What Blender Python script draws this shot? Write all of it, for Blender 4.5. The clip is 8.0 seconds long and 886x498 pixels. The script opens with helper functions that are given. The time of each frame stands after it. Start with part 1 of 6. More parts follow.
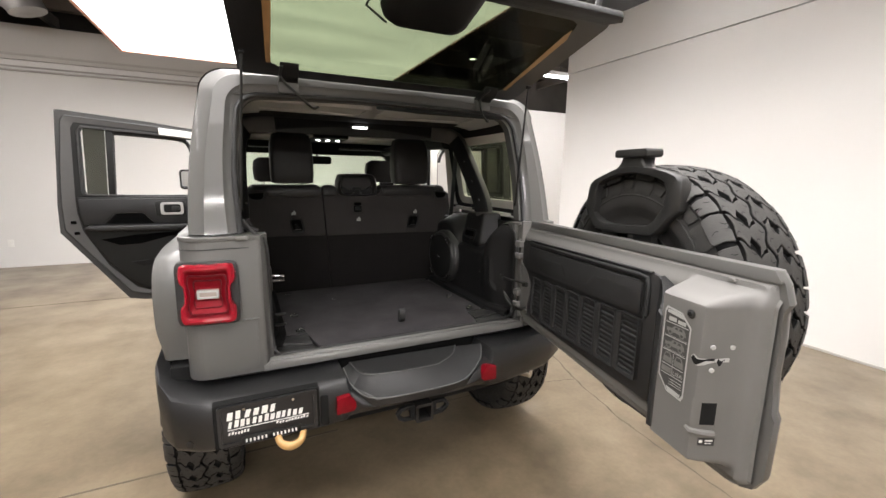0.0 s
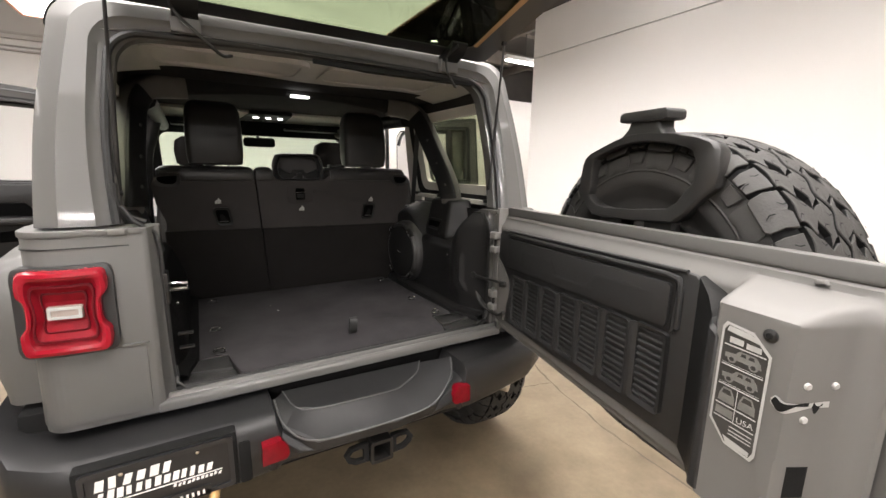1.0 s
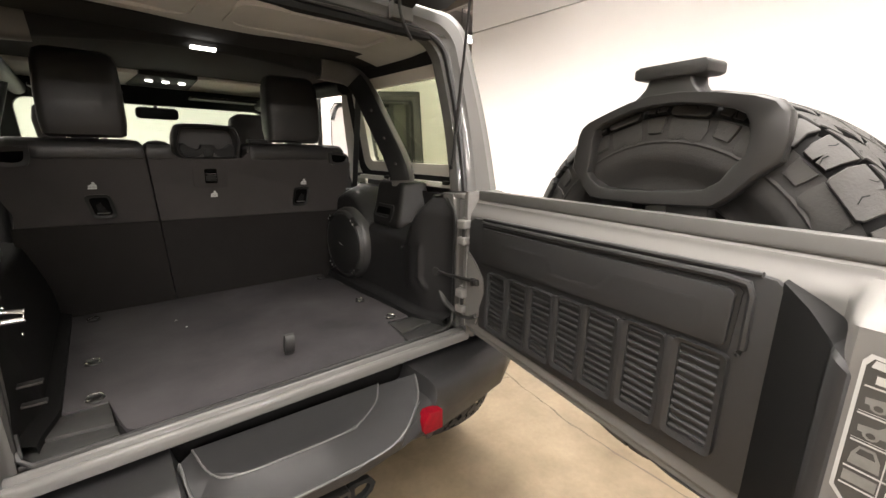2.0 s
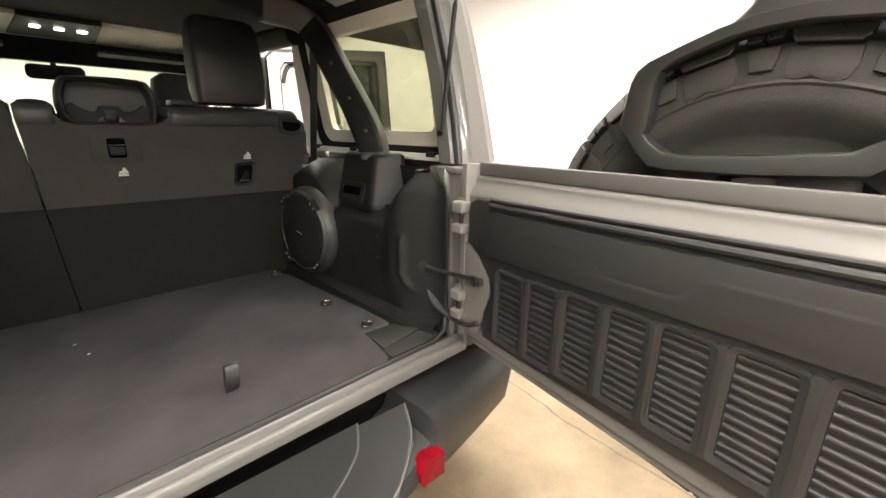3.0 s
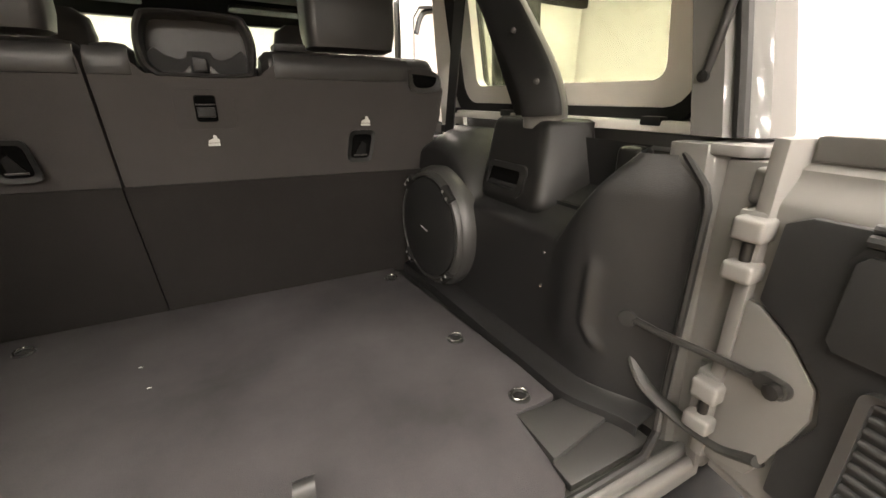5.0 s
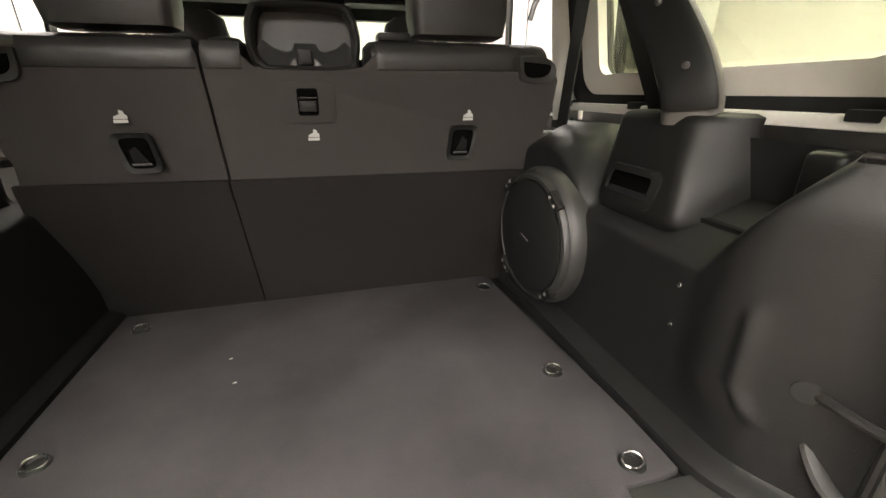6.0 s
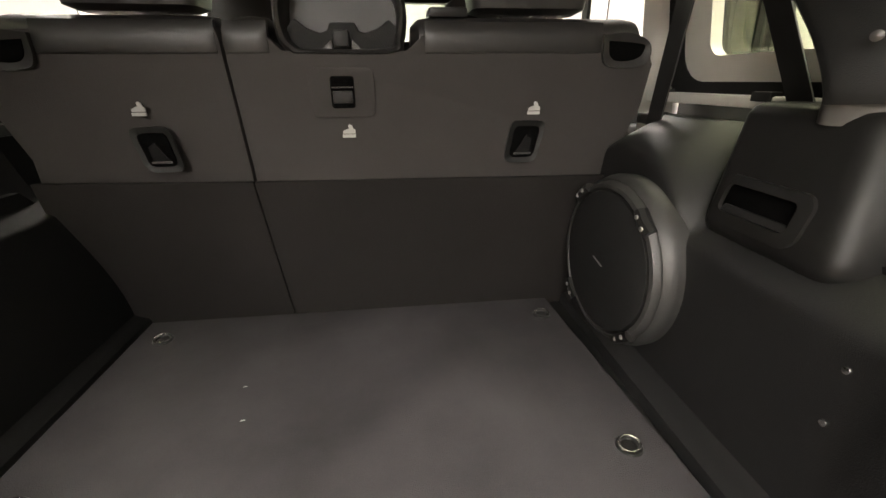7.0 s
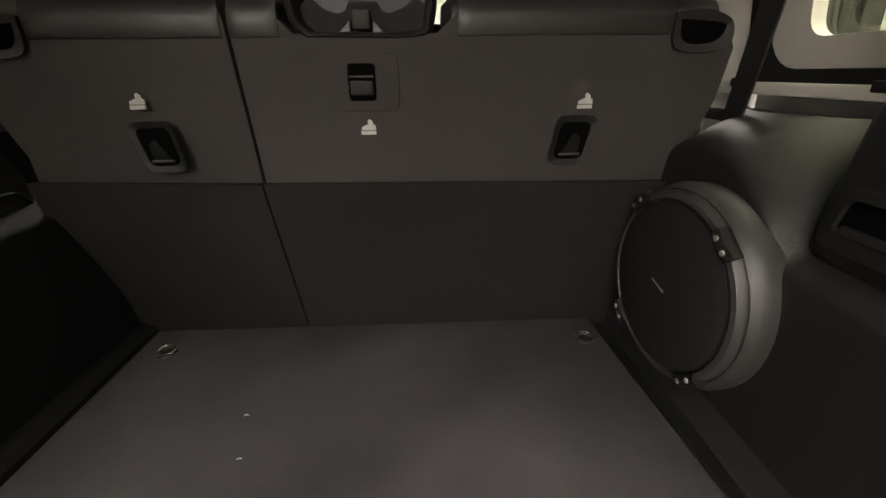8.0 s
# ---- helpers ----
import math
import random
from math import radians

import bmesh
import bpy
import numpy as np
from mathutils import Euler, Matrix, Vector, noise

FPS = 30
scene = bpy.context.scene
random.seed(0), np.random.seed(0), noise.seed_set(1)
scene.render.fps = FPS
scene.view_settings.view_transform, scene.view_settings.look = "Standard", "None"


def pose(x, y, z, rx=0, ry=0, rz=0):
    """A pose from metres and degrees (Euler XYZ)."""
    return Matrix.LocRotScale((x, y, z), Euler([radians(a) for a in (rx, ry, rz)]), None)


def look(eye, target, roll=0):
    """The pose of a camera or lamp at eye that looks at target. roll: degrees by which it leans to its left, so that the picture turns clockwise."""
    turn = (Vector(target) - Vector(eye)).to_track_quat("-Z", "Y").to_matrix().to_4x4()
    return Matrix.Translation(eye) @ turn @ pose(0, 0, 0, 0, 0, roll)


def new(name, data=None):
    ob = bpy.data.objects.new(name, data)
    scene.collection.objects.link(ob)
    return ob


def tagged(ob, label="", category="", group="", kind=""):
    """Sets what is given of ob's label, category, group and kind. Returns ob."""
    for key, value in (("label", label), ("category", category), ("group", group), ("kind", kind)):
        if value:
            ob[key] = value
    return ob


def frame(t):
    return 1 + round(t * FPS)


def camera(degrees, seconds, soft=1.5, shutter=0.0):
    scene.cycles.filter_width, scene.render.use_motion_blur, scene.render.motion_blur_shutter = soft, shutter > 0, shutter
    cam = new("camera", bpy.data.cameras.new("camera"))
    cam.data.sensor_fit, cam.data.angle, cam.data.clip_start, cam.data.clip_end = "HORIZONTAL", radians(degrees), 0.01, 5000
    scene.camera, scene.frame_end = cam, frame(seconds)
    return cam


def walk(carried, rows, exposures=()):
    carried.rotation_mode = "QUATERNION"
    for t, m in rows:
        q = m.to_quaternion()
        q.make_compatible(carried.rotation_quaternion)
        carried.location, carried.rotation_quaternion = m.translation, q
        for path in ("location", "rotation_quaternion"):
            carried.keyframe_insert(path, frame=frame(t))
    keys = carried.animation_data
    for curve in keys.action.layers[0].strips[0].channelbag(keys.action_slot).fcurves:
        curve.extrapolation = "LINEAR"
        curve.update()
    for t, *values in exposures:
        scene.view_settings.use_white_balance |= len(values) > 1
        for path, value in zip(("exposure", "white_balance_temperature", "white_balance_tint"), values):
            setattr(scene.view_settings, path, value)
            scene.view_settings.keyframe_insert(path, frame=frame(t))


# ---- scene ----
cam = camera(94.2, 8.0)
PATH = [
    (0, (-0.604, -1.695, 1.512), (0.242, 0.083, 1.159), 0.8),
    (0.5, (-0.533, -1.538, 1.483), (0.369, 0.209, 1.117), 0.9),
    (1, (-0.439, -1.384, 1.451), (0.559, 0.306, 1.068), 0.9),
    (1.5, (-0.379, -1.242, 1.425), (0.751, 0.355, 1.011), 0.9),
    (1.7, (-0.373, -1.177, 1.426), (0.81, 0.378, 0.998), 1.0),
    (2.8, (-0.23, -0.852, 1.393), (1.124, 0.518, 0.853), 0.9),
    (3, (-0.204, -0.794, 1.382), (1.159, 0.559, 0.824), 0.9),
    (3.5, (-0.152, -0.649, 1.362), (1.183, 0.712, 0.756), 0.9),
    (4, (-0.108, -0.511, 1.349), (1.138, 0.919, 0.714), 0.9),
    (4.5, (-0.045, -0.402, 1.342), (1.055, 1.13, 0.675), 0.8),
    (6, (0.041, -0.221, 1.335), (0.523, 1.584, 0.62), -0.1),
    (6.5, (0.061, -0.14, 1.328), (0.384, 1.691, 0.591), -0.3),
    (7, (0.093, -0.053, 1.333), (0.304, 1.786, 0.575), -0.4),
    (7.5, (0.098, -0.008, 1.317), (0.225, 1.834, 0.547), -0.5),
    (8, (0.104, 0.063, 1.327), (0.174, 1.9, 0.539), -0.6),
]
walk(cam, [(t, look(eye, target, roll)) for t, eye, target, roll in PATH],
     exposures=[(0, 0.02, 6320, 11), (1.5, 0.44, 6560, 12), (3.0, 1.12, 6900, 11), (4.5, 1.48, 7150, 12), (6.0, 1.53, 6800, 10), (7.0, 1.40, 6850, 10), (8.0, 0.95, 6900, 10)])

# ---- world and exposure ----
world = bpy.data.worlds.new("world")
scene.world = world
world.use_nodes = True
world.node_tree.nodes["Background"].inputs["Color"].default_value = (0.9, 0.95, 1.0, 1)
world.node_tree.nodes["Background"].inputs["Strength"].default_value = 0.02


# ---- materials ----
def rgb(c):
    return (*c, 1.0) if isinstance(c, tuple) else (c, c, c, 1.0)


def mat(name, colour, rough=0.5, metal=0.0, coat=0.0, vary=0.0, vary_scale=3.0, vary_to=None, grain=0.0, grain_scale=300.0,
        rough_vary=0.0, sheen=0.0, spec=0.5, fine=0.0):
    """A surface with slow colour variation, fine relief and uneven gloss."""
    m = bpy.data.materials.new(name)
    m.use_nodes = True
    nt = m.node_tree
    b = nt.nodes["Principled BSDF"]
    b.inputs["Base Color"].default_value = rgb(colour)
    b.inputs["Roughness"].default_value = rough
    b.inputs["Metallic"].default_value = metal
    b.inputs["Coat Weight"].default_value = coat
    b.inputs["Coat Roughness"].default_value = 0.06
    b.inputs["Sheen Weight"].default_value = sheen
    b.inputs["Specular IOR Level"].default_value = spec
    co = nt.nodes.new("ShaderNodeTexCoord")
    if vary:
        n = nt.nodes.new("ShaderNodeTexNoise")
        n.inputs["Scale"].default_value = vary_scale
        n.inputs["Detail"].default_value = 6
        n.inputs["Roughness"].default_value = 0.6
        nt.links.new(co.outputs["Object"], n.inputs["Vector"])
        ramp = nt.nodes.new("ShaderNodeMapRange")
        ramp.inputs["From Min"].default_value, ramp.inputs["From Max"].default_value = 0.3, 0.7
        nt.links.new(n.outputs["Fac"], ramp.inputs["Value"])
        mix = nt.nodes.new("ShaderNodeMix")
        mix.data_type = "RGBA"
        mix.inputs[6].default_value = rgb(colour)
        other = vary_to if vary_to is not None else tuple(v * (1 - vary) for v in rgb(colour)[:3])
        mix.inputs[7].default_value = rgb(other)
        nt.links.new(ramp.outputs["Result"], mix.inputs[0])
        last = mix.outputs[2]
        if fine:
            f = nt.nodes.new("ShaderNodeTexNoise")
            f.inputs["Scale"].default_value = grain_scale
            f.inputs["Detail"].default_value = 2
            nt.links.new(co.outputs["Object"], f.inputs["Vector"])
            fr = nt.nodes.new("ShaderNodeMapRange")
            fr.inputs["To Min"].default_value, fr.inputs["To Max"].default_value = 1 - fine, 1 + fine
            nt.links.new(f.outputs["Fac"], fr.inputs["Value"])
            mul = nt.nodes.new("ShaderNodeMix")
            mul.data_type, mul.blend_type = "RGBA", "MULTIPLY"
            mul.inputs[0].default_value = 1.0
            nt.links.new(last, mul.inputs[6])
            nt.links.new(fr.outputs["Result"], mul.inputs[7])
            last = mul.outputs[2]
        nt.links.new(last, b.inputs["Base Color"])
        if rough_vary:
            rr = nt.nodes.new("ShaderNodeMapRange")
            rr.inputs["To Min"].default_value, rr.inputs["To Max"].default_value = rough - rough_vary, rough + rough_vary
            nt.links.new(n.outputs["Fac"], rr.inputs["Value"])
            nt.links.new(rr.outputs["Result"], b.inputs["Roughness"])
    if grain:
        g = nt.nodes.new("ShaderNodeTexNoise")
        g.inputs["Scale"].default_value = grain_scale
        g.inputs["Detail"].default_value = 3
        nt.links.new(co.outputs["Object"], g.inputs["Vector"])
        bump = nt.nodes.new("ShaderNodeBump")
        bump.inputs["Strength"].default_value = grain
        bump.inputs["Distance"].default_value = 0.002
        nt.links.new(g.outputs["Fac"], bump.inputs["Height"])
        nt.links.new(bump.outputs["Normal"], b.inputs["Normal"])
    return m


def glow(name, colour, strength, vary=0.0):
    m = bpy.data.materials.new(name)
    m.use_nodes = True
    nt = m.node_tree
    b = nt.nodes["Principled BSDF"]
    b.inputs["Base Color"].default_value = rgb(colour)
    b.inputs["Roughness"].default_value = 0.6
    b.inputs["Emission Color"].default_value = rgb(colour)
    b.inputs["Emission Strength"].default_value = strength
    if vary:
        co = nt.nodes.new("ShaderNodeTexCoord")
        mp = nt.nodes.new("ShaderNodeMapping")
        mp.inputs["Scale"].default_value = (0.35, 1.3, 1.0)
        n = nt.nodes.new("ShaderNodeTexNoise")
        n.inputs["Scale"].default_value = 1.1
        r = nt.nodes.new("ShaderNodeMapRange")
        r.inputs["From Min"].default_value, r.inputs["From Max"].default_value = 0.35, 0.65
        r.inputs["To Min"].default_value, r.inputs["To Max"].default_value = strength * (1 - vary), strength
        nt.links.new(co.outputs["Object"], mp.inputs["Vector"])
        nt.links.new(mp.outputs["Vector"], n.inputs["Vector"])
        nt.links.new(n.outputs["Fac"], r.inputs["Value"])
        nt.links.new(r.outputs["Result"], b.inputs["Emission Strength"])
    return m


def pane(name, tint, gloss=0.05):
    """Thin tinted glass: light passes tinted, and the surface mirrors a little."""
    m = bpy.data.materials.new(name)
    m.use_nodes = True
    nt = m.node_tree
    nt.nodes.remove(nt.nodes["Principled BSDF"])
    tr = nt.nodes.new("ShaderNodeBsdfTransparent")
    tr.inputs["Color"].default_value = rgb(tint)
    gl = nt.nodes.new("ShaderNodeBsdfGlossy")
    gl.inputs["Roughness"].default_value = 0.02
    mx = nt.nodes.new("ShaderNodeMixShader")
    mx.inputs[0].default_value = gloss
    nt.links.new(tr.outputs[0], mx.inputs[1])
    nt.links.new(gl.outputs[0], mx.inputs[2])
    nt.links.new(mx.outputs[0], nt.nodes["Material Output"].inputs["Surface"])
    return m


PAINT = mat("grey_paint", (0.098, 0.096, 0.092), 0.5, coat=0.3, spec=0.3, vary=0.06, vary_scale=1.5, grain=0.03, grain_scale=900)
# Body paint again, lightened for the strong light on jamb and gate.
PAINT_IN = mat("grey_paint_lit_jamb", (0.145, 0.141, 0.134), 0.58, coat=0.12, spec=0.25, vary=0.08, vary_scale=4, grain=0.03, grain_scale=700)
# Same moulding as the window frames, coloured darker for the dimmer ceiling.
CEILING_SHELL = mat("dimmed_ceiling_moulding", (0.50, 0.495, 0.485), 0.7, vary=0.15, vary_scale=4, grain=0.1, grain_scale=350)
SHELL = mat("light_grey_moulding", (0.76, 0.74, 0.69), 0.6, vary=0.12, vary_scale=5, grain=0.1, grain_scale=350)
PLASTIC = mat("black_plastic", (0.0095, 0.0095, 0.0094), 0.45, vary=0.25, vary_scale=4, grain=0.25, grain_scale=700, rough_vary=0.06, spec=0.2)
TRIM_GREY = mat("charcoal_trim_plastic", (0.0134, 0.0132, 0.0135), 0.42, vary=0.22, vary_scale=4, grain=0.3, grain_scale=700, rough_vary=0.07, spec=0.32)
TRAY = mat("grey_tray_plastic", (0.028, 0.0276, 0.0268), 0.45, vary=0.2, vary_scale=8, grain=0.2, grain_scale=700)
BOOT = mat("grey_rubber_boot", (0.030, 0.0295, 0.028), 0.6, vary=0.2, vary_scale=20)
CARRIER = mat("charcoal_carrier_plastic", (0.020, 0.0194, 0.0186), 0.42, vary=0.2, vary_scale=7, grain=0.2, grain_scale=800, rough_vary=0.06)
PLASTIC_SATIN = mat("satin_black_plastic", (0.0125, 0.0122, 0.0119), 0.36, vary=0.2, vary_scale=6, grain=0.12, grain_scale=900, rough_vary=0.06, spec=0.16)
BUMPER = mat("charcoal_plastic", (0.0165, 0.0165, 0.0170), 0.38, vary=0.2, vary_scale=5, grain=0.3, grain_scale=800, rough_vary=0.06, spec=0.4)
# Lighter grey that paints the highlight along the bumper's bevelled edges.
BUMPER_EDGE = mat("highlight_charcoal_edge", (0.085, 0.085, 0.083), 0.30, vary=0.2, vary_scale=9)
STICKER_BACK = mat("grey_sticker_film", (0.045, 0.044, 0.041), 0.35, vary=0.15, vary_scale=30)
GATE_TRIM = mat("dark_grey_trim_plastic", (0.0212, 0.0213, 0.0217), 0.52, vary=0.2, vary_scale=5, grain=0.15, grain_scale=900, rough_vary=0.07)
# Blacker than the right-hand trim: the left side's shade is in the colour.
TRIM_BLACK = mat("shaded_black_trim", (0.0055, 0.0054, 0.0053), 0.7, vary=0.25, vary_scale=5, grain=0.25, grain_scale=600, spec=0.12)
# Lightless black for flat sheets drawn in place of shade in recesses.
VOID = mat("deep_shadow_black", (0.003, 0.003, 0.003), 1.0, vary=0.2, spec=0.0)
# Two darkened body greys: the shade on the doors' inner side is in them.
DOOR_IN = mat("shaded_door_paint", (0.022, 0.0217, 0.021), 0.5, vary=0.1, vary_scale=4)
DOOR_BAND = mat("shaded_door_flange", (0.048, 0.047, 0.0455), 0.45, vary=0.15, vary_scale=6)
MIRROR = mat("mirror_glass", (0.85, 0.86, 0.86), 0.03, metal=1.0)
DARK = mat("matt_black", (0.009, 0.009, 0.009), 0.85, grain=0.2, grain_scale=200, vary=0.3, spec=0.2)
# Black bar plastic coloured lighter, to carry gloss and light on its edge.
BAR_EDGE = mat("lit_edge_plastic", (0.10, 0.096, 0.090), 0.42, vary=0.2, vary_scale=9, grain=0.12, grain_scale=900, spec=0.3)
SEAL = mat("black_rubber_seal", (0.014, 0.014, 0.014), 0.5, vary=0.2, vary_scale=20)
CARPET = mat("dark_grey_carpet", (0.0505, 0.0472, 0.0496), 0.95, vary=0.5, vary_scale=3.6, grain=0.6, grain_scale=520, fine=0.22, spec=0.1)
CARPET_SEAT = mat("black_carpet", (0.0140, 0.0127, 0.0123), 0.95, vary=0.2, vary_scale=6, grain=0.6, grain_scale=520, fine=0.3, spec=0.1)
FABRIC = mat("charcoal_backing", (0.0367, 0.0335, 0.0324), 0.8, vary=0.15, vary_scale=6, grain=0.4, grain_scale=600, fine=0.2, spec=0.15)
LEATHER = mat("black_leather", (0.016, 0.015, 0.0144), 0.44, vary=0.2, vary_scale=8, grain=0.12, grain_scale=500, rough_vary=0.08, spec=0.35)
HEADLINER = mat("black_headliner", (0.009, 0.009, 0.009), 0.95, vary=0.2, vary_scale=6, grain=0.4, grain_scale=400)
RUBBER = mat("tyre_rubber", (0.025, 0.0236, 0.022), 0.66, vary=0.3, vary_scale=9, grain=0.3, grain_scale=250, rough_vary=0.08)
# Darker rubber that carries the shade of the tread grooves and sipes.
GROOVE = mat("shaded_groove_rubber", (0.007, 0.007, 0.007), 0.8, vary=0.3, vary_scale=20, spec=0.2)
LUG = mat("tread_rubber", (0.034, 0.0325, 0.030), 0.68, vary=0.35, vary_scale=12, grain=0.35, grain_scale=220)
CHROME = mat("bright_steel", (0.75, 0.74, 0.72), 0.16, metal=1.0, vary=0.1, vary_scale=30)
RING = mat("bright_steel_ring", (0.75, 0.74, 0.72), 0.24, metal=1.0, vary=0.15, vary_scale=30)
STEEL = mat("dark_steel", (0.018, 0.017, 0.016), 0.45, metal=0.3, vary=0.3, vary_scale=20)
RED = mat("red_lens", (0.24, 0.004, 0.013), 0.2, coat=0.25, vary=0.15, vary_scale=10, spec=0.3)
REFLECTOR = mat("red_reflector", (0.17, 0.002, 0.008), 0.2, vary=0.3, vary_scale=60, spec=0.25)
RED_DEEP = mat("deep_red_lens", (0.21, 0.004, 0.011), 0.5, vary=0.3, vary_scale=40, spec=0.12)
RED_DARK = mat("dark_red_lens_step", (0.10, 0.002, 0.006), 0.3, vary=0.2, vary_scale=30, spec=0.3)
CLEAR = mat("clear_lens", (0.30, 0.25, 0.22), 0.3, coat=0.1, vary=0.15, vary_scale=40)
DRAWING = mat("pale_grey_print", (0.17, 0.167, 0.157), 0.45, vary=0.25, vary_scale=60)
WHITE = mat("white_print", (0.80, 0.79, 0.76), 0.5, vary=0.06, vary_scale=30)
SILVER = mat("silver_print", (0.40, 0.40, 0.385), 0.4, vary=0.12, vary_scale=40)
PLATE = mat("black_plate", (0.015, 0.015, 0.016), 0.35, vary=0.2, vary_scale=20)
YELLOW = mat("tow_hook_paint", (0.50, 0.30, 0.11), 0.4, coat=0.3, vary=0.25, vary_scale=30)
COPPER = mat("copper_bus_bar", (0.42, 0.25, 0.11), 0.45, vary=0.15, vary_scale=20)
WALL = mat("white_wall_paint", (0.71, 0.695, 0.678), 0.75, vary=0.035, vary_scale=0.8, grain=0.05, grain_scale=60)
TRIM = mat("grey_wall_trim", (0.44, 0.42, 0.39), 0.6, vary=0.1, vary_scale=3)
SOFFIT = mat("grey_soffit", (0.52, 0.50, 0.475), 0.7, vary=0.06, vary_scale=2)
CEILING = mat("dark_deck", (0.055, 0.047, 0.040), 0.9, vary=0.4, vary_scale=1.5)
BEAM = mat("brown_beam", (0.16, 0.135, 0.115), 0.8, vary=0.3, vary_scale=3)
FLOOR = mat("polished_concrete", (0.285, 0.226, 0.152), 0.32, vary=1, vary_scale=1.9, vary_to=(0.125, 0.094, 0.056), grain=0.04, grain_scale=40, rough_vary=0.12, coat=0.15, fine=0.12)
CRACK = mat("crack_filler", (0.16, 0.13, 0.095), 0.8, vary=0.4, vary_scale=8)
FABRIC_PINK = mat("salmon_edge", (0.75, 0.42, 0.30), 0.7, vary=0.1)
DUCT = mat("galvanised_duct", (0.42, 0.41, 0.40), 0.4, metal=0.6, vary=0.2, vary_scale=4)
GLASS_TINT = pane("green_tinted_glass", (0.215, 0.235, 0.185), 0.04)
GLASS_QUARTER = pane("privacy_glass", (0.64, 0.665, 0.56))
GLASS_PRIVACY = pane("dark_privacy_glass", (0.32, 0.33, 0.30))
GLASS_CLEAR = pane("clear_glass", (0.82, 0.88, 0.80))
LIGHTBOX = glow("light_box_fabric", (1.0, 0.955, 0.912), 10.0, vary=0.3)
BOLT = mat("grey_bolt", (0.05, 0.0485, 0.0465), 0.4, metal=0.4, vary=0.2, vary_scale=30)
STRIP_FAR = glow("far_strip_lamp", (1.0, 0.975, 0.95), 12.0)
# Two glows for lamps outside the view, added as fill light.
FILL_WALL = glow("added_wall_fill_lamp", (1.0, 0.95, 0.90), 28.0)
FILL_STRIP = glow("added_fill_lamp", (1.0, 0.95, 0.90), 180.0)
SPOT = glow("spot_lamp", (1.0, 0.95, 0.88), 40.0)
CABIN_LAMP = glow("cabin_lamp", (1.0, 0.97, 0.92), 6.0)


# ---- building helpers ----
def mesh_from(bm, name):
    bmesh.ops.recalc_face_normals(bm, faces=bm.faces)
    me = bpy.data.meshes.new(name)
    bm.to_mesh(me)
    bm.free()
    me.polygons.foreach_set("use_smooth", [True] * len(me.polygons))
    me.set_sharp_from_angle(angle=radians(38))
    return me


def part(name, bm, material, parent=None, label="", m=None, data=None):
    """Links a bmesh as one mesh object, under a thing or under a part."""
    if parent and parent.parent and parent.parent.parent:
        parent = parent.parent
    me = data or mesh_from(bm, name)
    if not data:
        me.materials.append(material)
    ob = new(name, me)
    if m is not None:
        ob.matrix_basis = m
    ob.parent = parent
    if label:
        tagged(ob, label)
    return ob


def structure(name, bm, material, label, category):
    return tagged(part(name, bm, material), label, category, kind="structure")


def bevelled(bm, geom_verts, width, segments=2):
    if width:
        vs = set(geom_verts)
        es = [e for e in bm.edges if e.verts[0] in vs and e.verts[1] in vs]
        bmesh.ops.bevel(bm, geom=es, offset=width, segments=segments, profile=0.6, affect="EDGES", clamp_overlap=True)


def box(bm, x0, x1, y0, y1, z0, z1, bevel=0.0, seg=2):
    m = Matrix.LocRotScale(((x0 + x1) / 2, (y0 + y1) / 2, (z0 + z1) / 2), None, (abs(x1 - x0), abs(y1 - y0), abs(z1 - z0)))
    r = bmesh.ops.create_cube(bm, size=1, matrix=m)
    bevelled(bm, r["verts"], bevel, seg)
    return bm


def prism(bm, pts, to3, a, b, bevel=0.0, seg=2):
    """Extrudes a flat outline; to3(p, q, d) gives the place of outline point (p, q) at depth d."""
    lo = [bm.verts.new(to3(p, q, a)) for p, q in pts]
    hi = [bm.verts.new(to3(p, q, b)) for p, q in pts]
    n = len(pts)
    bm.faces.new(lo[::-1])
    bm.faces.new(hi)
    for i in range(n):
        bm.faces.new((lo[i], lo[(i + 1) % n], hi[(i + 1) % n], hi[i]))
    bmesh.ops.recalc_face_normals(bm, faces=bm.faces)
    bevelled(bm, lo + hi, bevel, seg)
    return bm


def loft(bm, rings, closed=True, caps=True):
    vs = [[bm.verts.new(p) for p in r] for r in rings]
    n = len(rings[0])
    for a, b in zip(vs, vs[1:]):
        for i in range(n if closed else n - 1):
            j = (i + 1) % n
            bm.faces.new((a[i], a[j], b[j], b[i]))
    if caps and closed:
        bm.faces.new(vs[0][::-1])
        bm.faces.new(vs[-1])
    return bm


def tube(bm, pts, radius, seg=10, flat=1.0, up=(0, 0, 1)):
    """Sweeps a round or flattened section along points."""
    pts = [Vector(p) for p in pts]
    rings = []
    for i, p in enumerate(pts):
        d = (pts[min(i + 1, len(pts) - 1)] - pts[max(i - 1, 0)]).normalized()
        u = Vector(up)
        if abs(u.dot(d)) > 0.95:
            u = Vector((1, 0, 0))
        a = d.cross(u).normalized()
        b = a.cross(d).normalized()
        r = radius[i] if isinstance(radius, (list, tuple)) else radius
        rings.append([p + a * r * math.cos(t) + b * r * flat * math.sin(t) for t in (2 * math.pi * k / seg for k in range(seg))])
    return loft(bm, rings)


